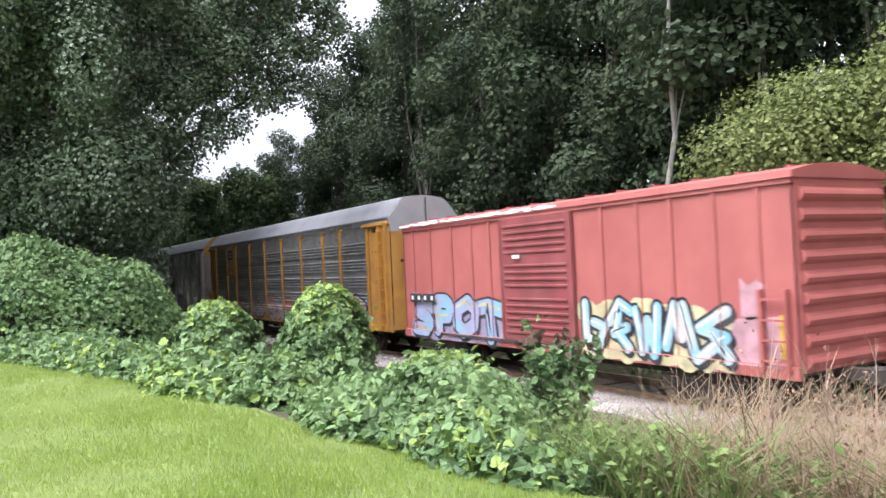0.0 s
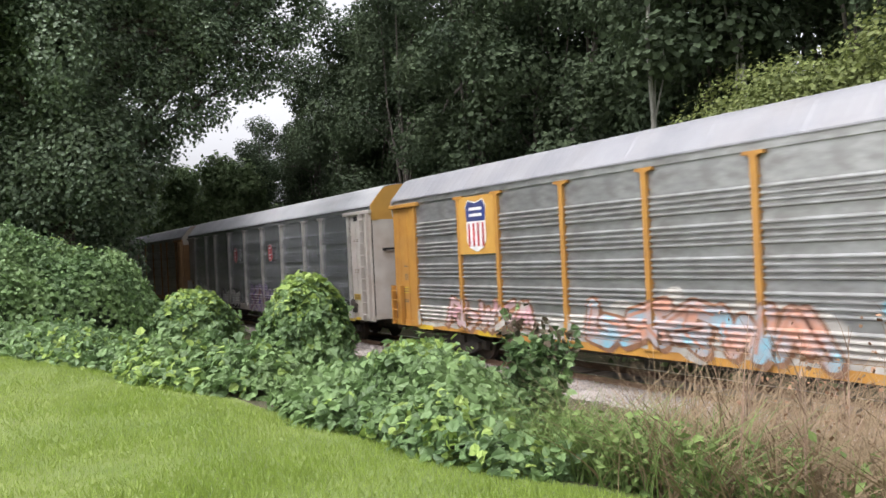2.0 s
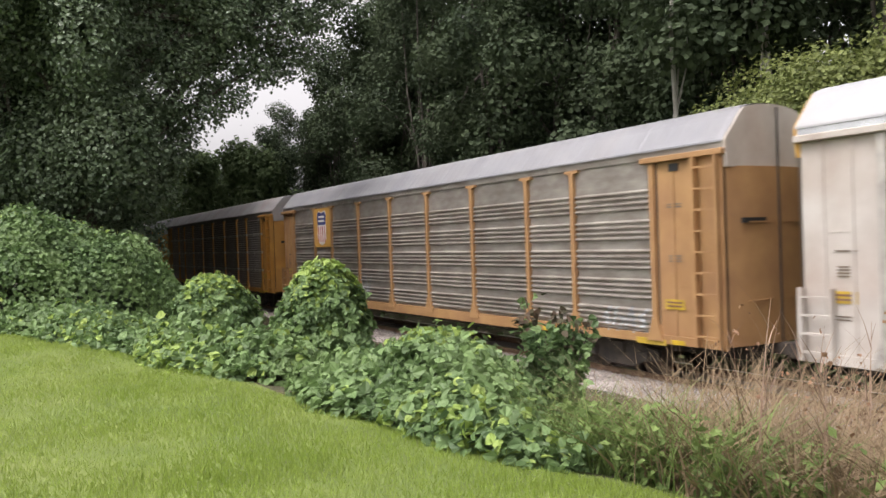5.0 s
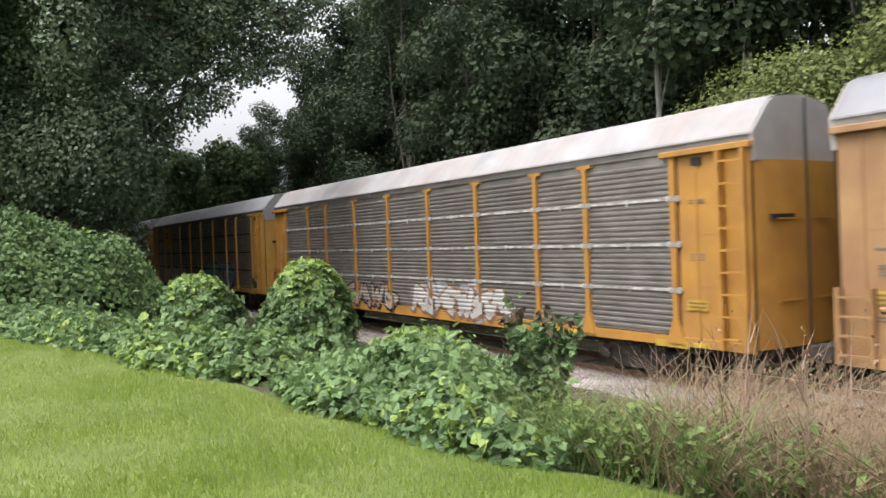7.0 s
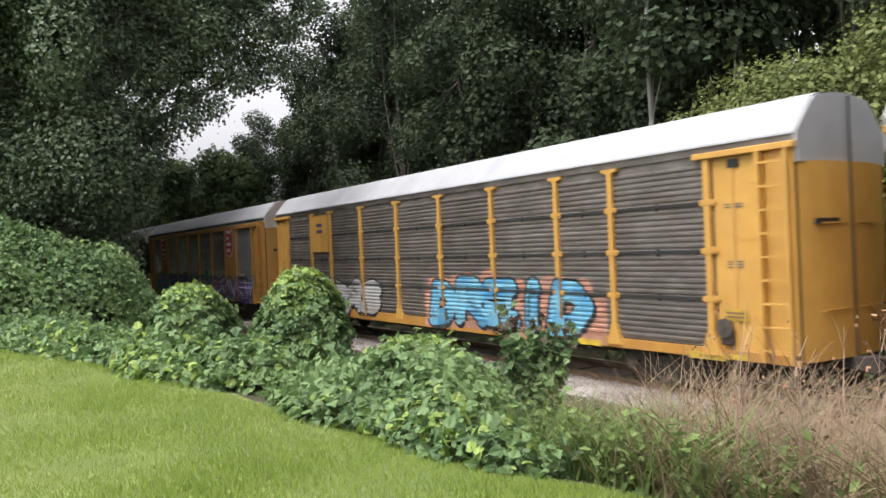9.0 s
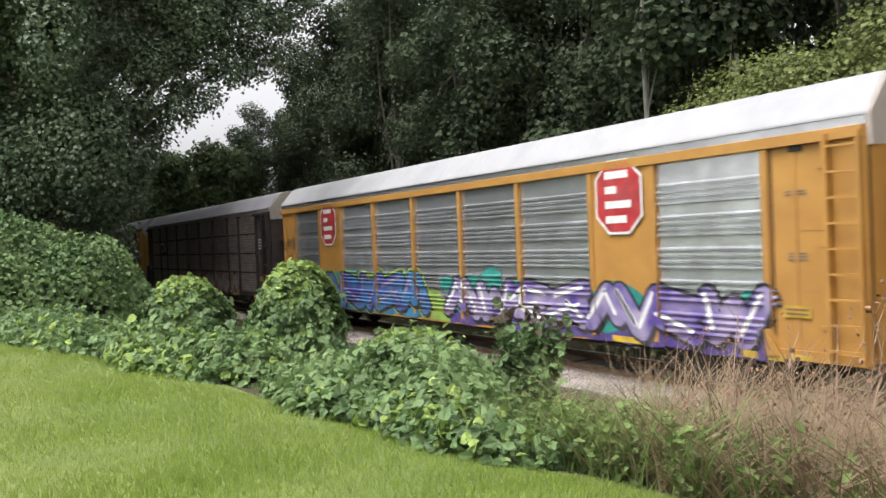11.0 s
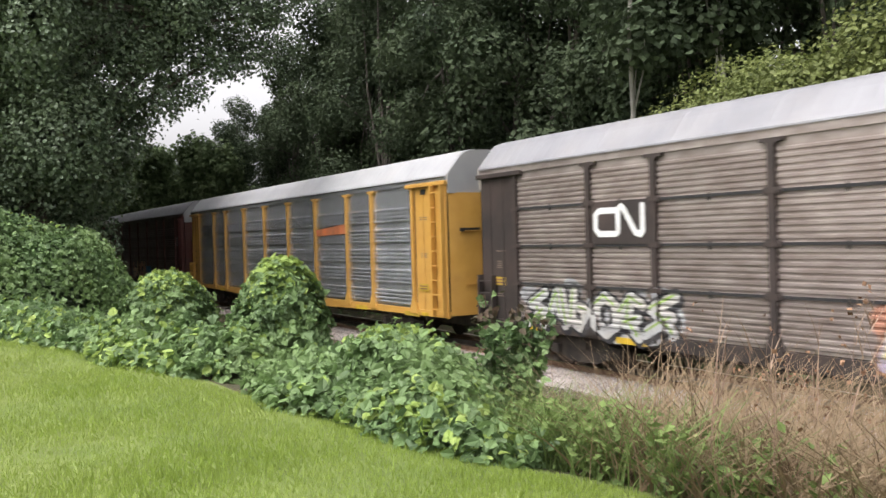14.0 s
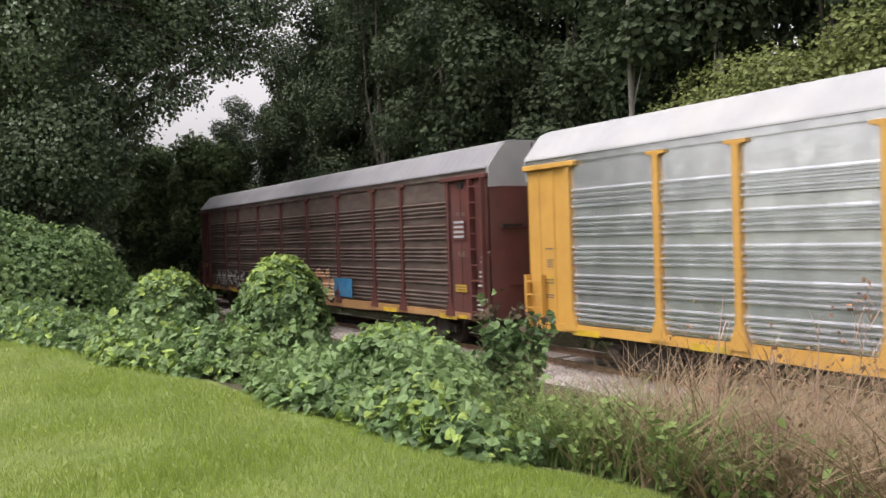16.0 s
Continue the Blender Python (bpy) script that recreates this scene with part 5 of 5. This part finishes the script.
def kudzu_height(x, y):
    e = lawn_edge(x)
    edge = smoothstep(-0.15, 0.9, y - e + 0.25 * waves(x, y, 31, 8, 1.0, 3.0))
    far = 1 - smoothstep(9.6, 11.6, y + 0.5 * waves(x, y, 32, 8, 0.5, 2))
    h = (0.36 + 0.20 * waves(x, y, 33, 14, 0.9, 3.4) + 0.15 * waves(x, y, 36, 14, 3.0, 6.0) + 0.10 * waves(x, y, 37, 16, 7.0, 13.0)) * edge * far
    for cx, cy, rx, ry, top in HUMPS:
        q = ((x - cx) / rx) ** 2 + ((y - cy) / ry) ** 2
        h = np.maximum(h, top * np.clip(1 - q, 0, 1) ** 0.36 * (1 + 0.14 * waves(x, y, 34, 10, 1.5, 4)))
    # thins out towards the dry weeds
    return h * (1 - 0.85 * smoothstep(-1.3, 1.0, x + 1.03 * y + 0.9))


# humps in the vine: x, y, half widths, height
HUMPS = [(-25.0, 1.7, 4.2, 3.9, 2.85), (-24.2, 2.7, 3.2, 2.7, 2.95), (-29.0, -3.0, 5, 5, 2.4), (-9.8, 6.1, 1.5, 1.25, 1.30), (-7.9, 5.0, 1.2, 0.9, 0.80)]


def kudzu():
    rng = np.random.default_rng(41)
    n = 190000
    x = -31 + 29.5 * rng.random(n) ** 0.72
    y = lawn_edge(x) - 0.3 + rng.random(n) * (12.0 - lawn_edge(x))
    extra = rng.random(n) < 0.2
    k = rng.integers(0, 2, n)
    x = np.where(extra, np.where(k == 0, -25, -29) + rng.uniform(-5, 5, n), x)
    y = np.where(extra, np.where(k == 0, 1.5, -3.0) + rng.uniform(-5, 5, n), y)
    h = kudzu_height(x, y)
    keep = (h > 0.06) & (y > lawn_edge(x) - 0.35)
    x, y, h = x[keep], y[keep], h[keep]
    d = 0.12
    gx = (kudzu_height(x + d, y) - kudzu_height(x - d, y)) / (2 * d)
    gy = (kudzu_height(x, y + d) - kudzu_height(x, y - d)) / (2 * d)
    up = np.stack([-gx, -gy, np.ones(len(x))], -1)
    up /= np.linalg.norm(up, axis=1, keepdims=True)
    z = ground_z(x, y) + h * (1 - 0.35 * rng.random(len(x)) ** 2) + rng.normal(size=len(x)) * 0.085
    P = np.stack([x, y, z], -1)
    N = up + rng.normal(size=P.shape) * 0.55
    size = rng.uniform(0.07, 0.16, len(x)) * np.interp(x, [-11, -4], [1.0, 0.78])
    young = waves(x, y, 55, 10, 0.6, 2.0) + rng.normal(size=len(x)) * 0.5 - 0.5 * smoothstep(-14, -20, x) + 0.5 * smoothstep(1.2, 0.0, y - lawn_edge(x)) > 0.8
    for sel, name, m, lab in ((~young, "kudzu_vine", "kudzu", "dense broad-leaved green vine covering the bank"), (young, "young_vine", "kudzu_light", "fresh light green vine leaves on the bank")):
        tagged(part(name, scatter_mesh(name, rng, P[sel], N[sel], size[sel], LEAF7), M[m]), lab, "vine", kind="stuff")


def bush(label, x, y, rx, ry, h, seed, n, size, light=0.25, conical=0.5):
    """A shrub smothered in vine leaves: stems, dark leaves and light ones on top."""
    rng = np.random.default_rng(seed)
    b = tagged(new("vine_covered_shrub"), label, "shrub", "shrubs on the bank")
    b.matrix_basis = pose(x, y, float(ground_z(np.array(x), np.array(y))))
    bm = bmesh.new()
    for k in range(7):
        a = rng.uniform(0, 6.28)
        e = Vector((rx * 0.6 * math.cos(a), ry * 0.6 * math.sin(a), h * rng.uniform(0.5, 0.9)))
        limb(bm, [Vector((0, 0, -0.1)), e * 0.5 + Vector((0, 0, 0.15)), e], 0.03, 0.008, 5)
    part("stems", bm, M["bark"], b)
    f = rng.random(n) ** 0.8
    a = rng.uniform(0, 6.2832, n)
    prof = np.sqrt(np.clip(1 - ((f - 0.34) / (0.71 - 0.1 * conical)) ** 2, 0, 1)) ** 0.9 * (1.08 - 0.34 * f)
    lump = 1 + 0.13 * np.sin(3 * a + 5 * f + seed) + 0.14 * np.sin(6 * a - 11 * f) * np.sin(14 * f + a)
    q = prof * lump * (0.62 + 0.38 * rng.random(n) ** 0.6)
    P = np.stack([rx * q * np.cos(a), ry * q * np.sin(a), h * f], -1) + rng.normal(size=(n, 3)) * 0.03
    N = np.stack([np.cos(a), np.sin(a), 0.35 + 1.6 * (f - 0.3)], -1) + rng.normal(size=(n, 3)) * 0.6
    s = rng.uniform(0.75, 1.25, n) * size
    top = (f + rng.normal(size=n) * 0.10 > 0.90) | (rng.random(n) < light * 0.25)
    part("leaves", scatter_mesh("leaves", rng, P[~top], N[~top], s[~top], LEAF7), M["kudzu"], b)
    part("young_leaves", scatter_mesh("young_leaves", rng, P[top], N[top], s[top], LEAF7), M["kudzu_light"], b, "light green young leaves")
    return b


def sapling(x, y, h, seed):
    rng = np.random.default_rng(seed)
    b = tagged(new("sapling"), "thin leafy sapling standing in vines beside the ballast", "sapling")
    b.matrix_basis = pose(x, y, float(ground_z(np.array(x), np.array(y))))
    bm = bmesh.new()
    P, N = [], []
    for k in range(22):
        a = rng.uniform(0, 6.28)
        w = rng.uniform(0.15, 0.68)
        e = Vector((w * math.cos(a), w * math.sin(a), h * rng.uniform(0.45, 1.0)))
        limb(bm, [Vector((0, 0, -0.1)), e * 0.55 + Vector((0, 0, 0.2)), e], 0.018, 0.004, 5)
        m = 95
        t = rng.uniform(0.25, 1.05, m)
        P.append(np.array(e)[None] * t[:, None] + rng.normal(size=(m, 3)) * 0.09)
        N.append(rng.normal(size=(m, 3)) * 0.6 + np.array([0, 0, 0.7]))
    cyl(bm, (0, 0, -0.12), (0, 0, 0.02), 0.04, 0.03, 7)
    tagged(part("stems", bm, M["bark"], b), kind="stuff")
    P, N = np.concatenate(P), np.concatenate(N)
    old = P[:, 2] + rng.normal(size=len(P)) * 0.3 > 0.84 * h
    size = rng.uniform(0.10, 0.19, len(P))
    part("leaves", scatter_mesh("leaves", rng, P[~old], N[~old], size[~old], LEAF7), M["kudzu"], b)
    part("reddish_leaves", scatter_mesh("reddish_leaves", rng, P[old], N[old], size[old] * 0.85, LEAF4), M["reddish"], b, "dull leaves tinged with red")
    return b


def ribbons(name, rng, P, H, lean, width, bend=0.35, segs=4):
    """Thin tapering stems from P, of height H, leaning and bending over."""
    n = len(P)
    a = rng.uniform(0, 6.2832, n)
    L = np.stack([np.cos(a), np.sin(a), 0 * a], -1) * lean[:, None]
    S = np.stack([-np.sin(a + 0.6), np.cos(a + 0.6), 0 * a], -1)
    rows = []
    for i in range(segs + 1):
        f = i / segs
        c = P + L * (f * 0.5 + bend * f * f) * H[:, None] + np.array([0, 0, 1.0]) * (H * f * (1 - 0.15 * f))[:, None]
        w = (width * (1 - 0.85 * f))[:, None]
        rows += [c - S * w, c + S * w]
    V = np.stack(rows, 1).reshape(-1, 3)
    k = 2 * (segs + 1)
    tf = np.array([(2 * i, 2 * i + 1, 2 * i + 3, 2 * i + 2) for i in range(segs)])
    F = (tf[None] + (np.arange(n) * k)[:, None, None]).reshape(-1, 4)
    tips = P + L * (0.5 + bend) * H[:, None] + np.array([0, 0, 0.85]) * H[:, None]
    return mesh_np(name, V, F), tips


def weeds():
    rng = np.random.default_rng(61)

    def spots(n, x0, x1, y0, y1, slope, off):
        """Places on the bank to one side of a slanting, ragged border."""
        x, y = rng.uniform(x0, x1, n), rng.uniform(y0, y1, n)
        k = y > lawn_edge(x) + 0.25 + 0.2 * waves(x, y, 3)
        k &= x > slope * y + off + 0.5 * waves(x, y, 6) + 0.35 * rng.normal(size=n)
        x, y = x[k], y[k]
        return np.stack([x, y, ground_z(x, y) - 0.03], -1)

    P = spots(50000, -9.5, 3.5, 3.4, 11.2, -0.89, -0.1)
    H = rng.uniform(0.4, 1.5, len(P)) * (0.8 + 0.3 * waves(P[:, 0], P[:, 1], 12, 8, 0.5, 2))
    me, tips = ribbons("dry_weeds", rng, P, H, rng.uniform(0.1, 1.9, len(P)), rng.uniform(0.005, 0.012, len(P)), 0.5)
    tagged(part("dry_weeds", me, M["straw"]), "tangle of dry straw-coloured weed stems", "weeds", kind="stuff")
    # tall branching dead stalks, reddish brown
    P = spots(260, -9.0, 2.5, 4.2, 10.6, -0.84, 0.1)
    H = rng.uniform(1.1, 2.1, len(P))
    stalks, tips = ribbons("dead_stalks", rng, P, H, rng.uniform(0.05, 0.35, len(P)), rng.uniform(0.006, 0.010, len(P)), 0.2)
    tagged(part("dead_stalks", stalks, M["dead"]), "tall reddish-brown dead weed stalks", "weeds", kind="stuff")
    B = np.repeat(P, 9, 0) + (np.repeat(tips - P, 9, 0)) * rng.uniform(0.45, 0.95, (len(P) * 9, 1))
    twigs, ends = ribbons("twigs", rng, B, rng.uniform(0.12, 0.40, len(B)), rng.uniform(0.4, 1.3, len(B)), rng.uniform(0.003, 0.005, len(B)), 0.2, 2)
    tagged(part("twigs", twigs, M["dead"]), "thin side twigs of the dead stalks", "weeds", kind="stuff")
    k = rng.random(len(ends)) < 0.25
    T = np.repeat(ends[k], 3, 0) + rng.normal(size=(k.sum() * 3, 3)) * np.array([0.03, 0.03, 0.05])
    me = scatter_mesh("seed_heads", rng, T, rng.normal(size=T.shape), rng.uniform(0.02, 0.045, len(T)), LEAF2)
    tagged(part("seed_heads", me, M["seed"]), "brown dried seed heads on the weeds", "seed heads", kind="stuff")
    P = spots(36000, -10.5, 3.5, 3.3, 9.8, -1.10, -0.4)
    P = P[(P[:, 0] < -0.86 * P[:, 1] + 0.4) | (rng.random(len(P)) < 0.15)]
    me, _ = ribbons("tall_grass", rng, P, rng.uniform(0.25, 0.8, len(P)), rng.uniform(0.2, 1.1, len(P)), rng.uniform(0.005, 0.011, len(P)), 0.6)
    tagged(part("tall_grass", me, M["weed"]), "rank green grass among the dry weeds", "grass", kind="stuff")
    # upright leafy weeds between the vine and the dry stems
    P = spots(2600, -11.5, -1.0, 3.6, 10.0, -1.22, -0.3)
    P = P[(P[:, 0] < -0.80 * P[:, 1] + 0.6) | (rng.random(len(P)) < 0.12)]
    H = rng.uniform(0.35, 0.85, len(P)) * np.interp(P[:, 1], [3.5, 7], [0.7, 1.0])
    me, tips = ribbons("weed_stems", rng, P, H, rng.uniform(0.05, 0.5, len(P)), rng.uniform(0.004, 0.007, len(P)), 0.3)
    tagged(part("weed_stems", me, M["weed"]), "green stems of leafy weeds", "weeds", kind="stuff")
    m = 26
    f = rng.uniform(0.15, 1.02, (len(P) * m, 1))
    Q = np.repeat(P, m, 0) * (1 - f) + np.repeat(tips, m, 0) * f + rng.normal(size=(len(P) * m, 3)) * 0.055
    me = scatter_mesh("weed_leaves", rng, Q, rng.normal(size=Q.shape) * 0.55 + np.array([0, 0, 0.8]), rng.uniform(0.045, 0.105, len(Q)), LEAF2, 0.6)
    tagged(part("weed_leaves", me, M["weed"]), "small leafy green weeds", "weeds", kind="stuff")
    # a few reddish dry stalks and grasses at the ballast's edge
    n = 1500
    x = -26 + 26 * rng.random(n)
    y = 10.6 + 1.3 * rng.random(n)
    P = np.stack([x, y, ground_z(x, y) - 0.03], -1)
    me, _ = ribbons("ballast_grass", rng, P, rng.uniform(0.25, 0.7, n), rng.uniform(0.1, 0.6, n), rng.uniform(0.004, 0.008, n))
    tagged(part("ballast_grass", me, M["weed"]), "grass stalks along the edge of the ballast", "grass", kind="stuff")


def lawn():
    rng = np.random.default_rng(71)
    n = 260000
    u = rng.random(n)
    x = -2.2 - 17 * u ** 1.5
    y = lawn_edge(x) + 0.25 - (5.2 + 0.25 * (-x)) * rng.random(n) ** 1.0
    keep = (x * -0.85 + y * 0.525 > 3.6)
    x, y = x[keep], y[keep]
    P = np.stack([x, y, ground_z(x, y) - 0.01], -1)
    up = np.stack([rng.normal(size=len(x)), rng.normal(size=len(x)), 0.15 * rng.random(len(x))], -1)
    D = rng.normal(size=(len(x), 3)) * 0.45 + np.array([0, 0, 1.0])
    me = scatter_mesh("lawn_grass", rng, P, up, rng.uniform(0.03, 0.075, len(x)) * (1 + 0.25 * waves(x, y, 72, 8, 1, 4)), BLADE, 0.13, D)
    tagged(part("lawn_grass", me, M["grass"]), "short bright green mown grass", "grass", kind="stuff")


forest()
special_trees()
kudzu()
bush("rounded shrub smothered in broad green vine leaves", -17.45, 7.0, 1.32, 1.32, 2.95, 81, 9500, 0.15, 0.25, 0.25)
bush("low shrub under green vine leaves", -21.3, 5.3, 1.5, 1.4, 2.2, 82, 7500, 0.15, 0.3, 0.25)
sapling(-9.68, 7.88, 2.4, 83)
weeds()
lawn()

motions()
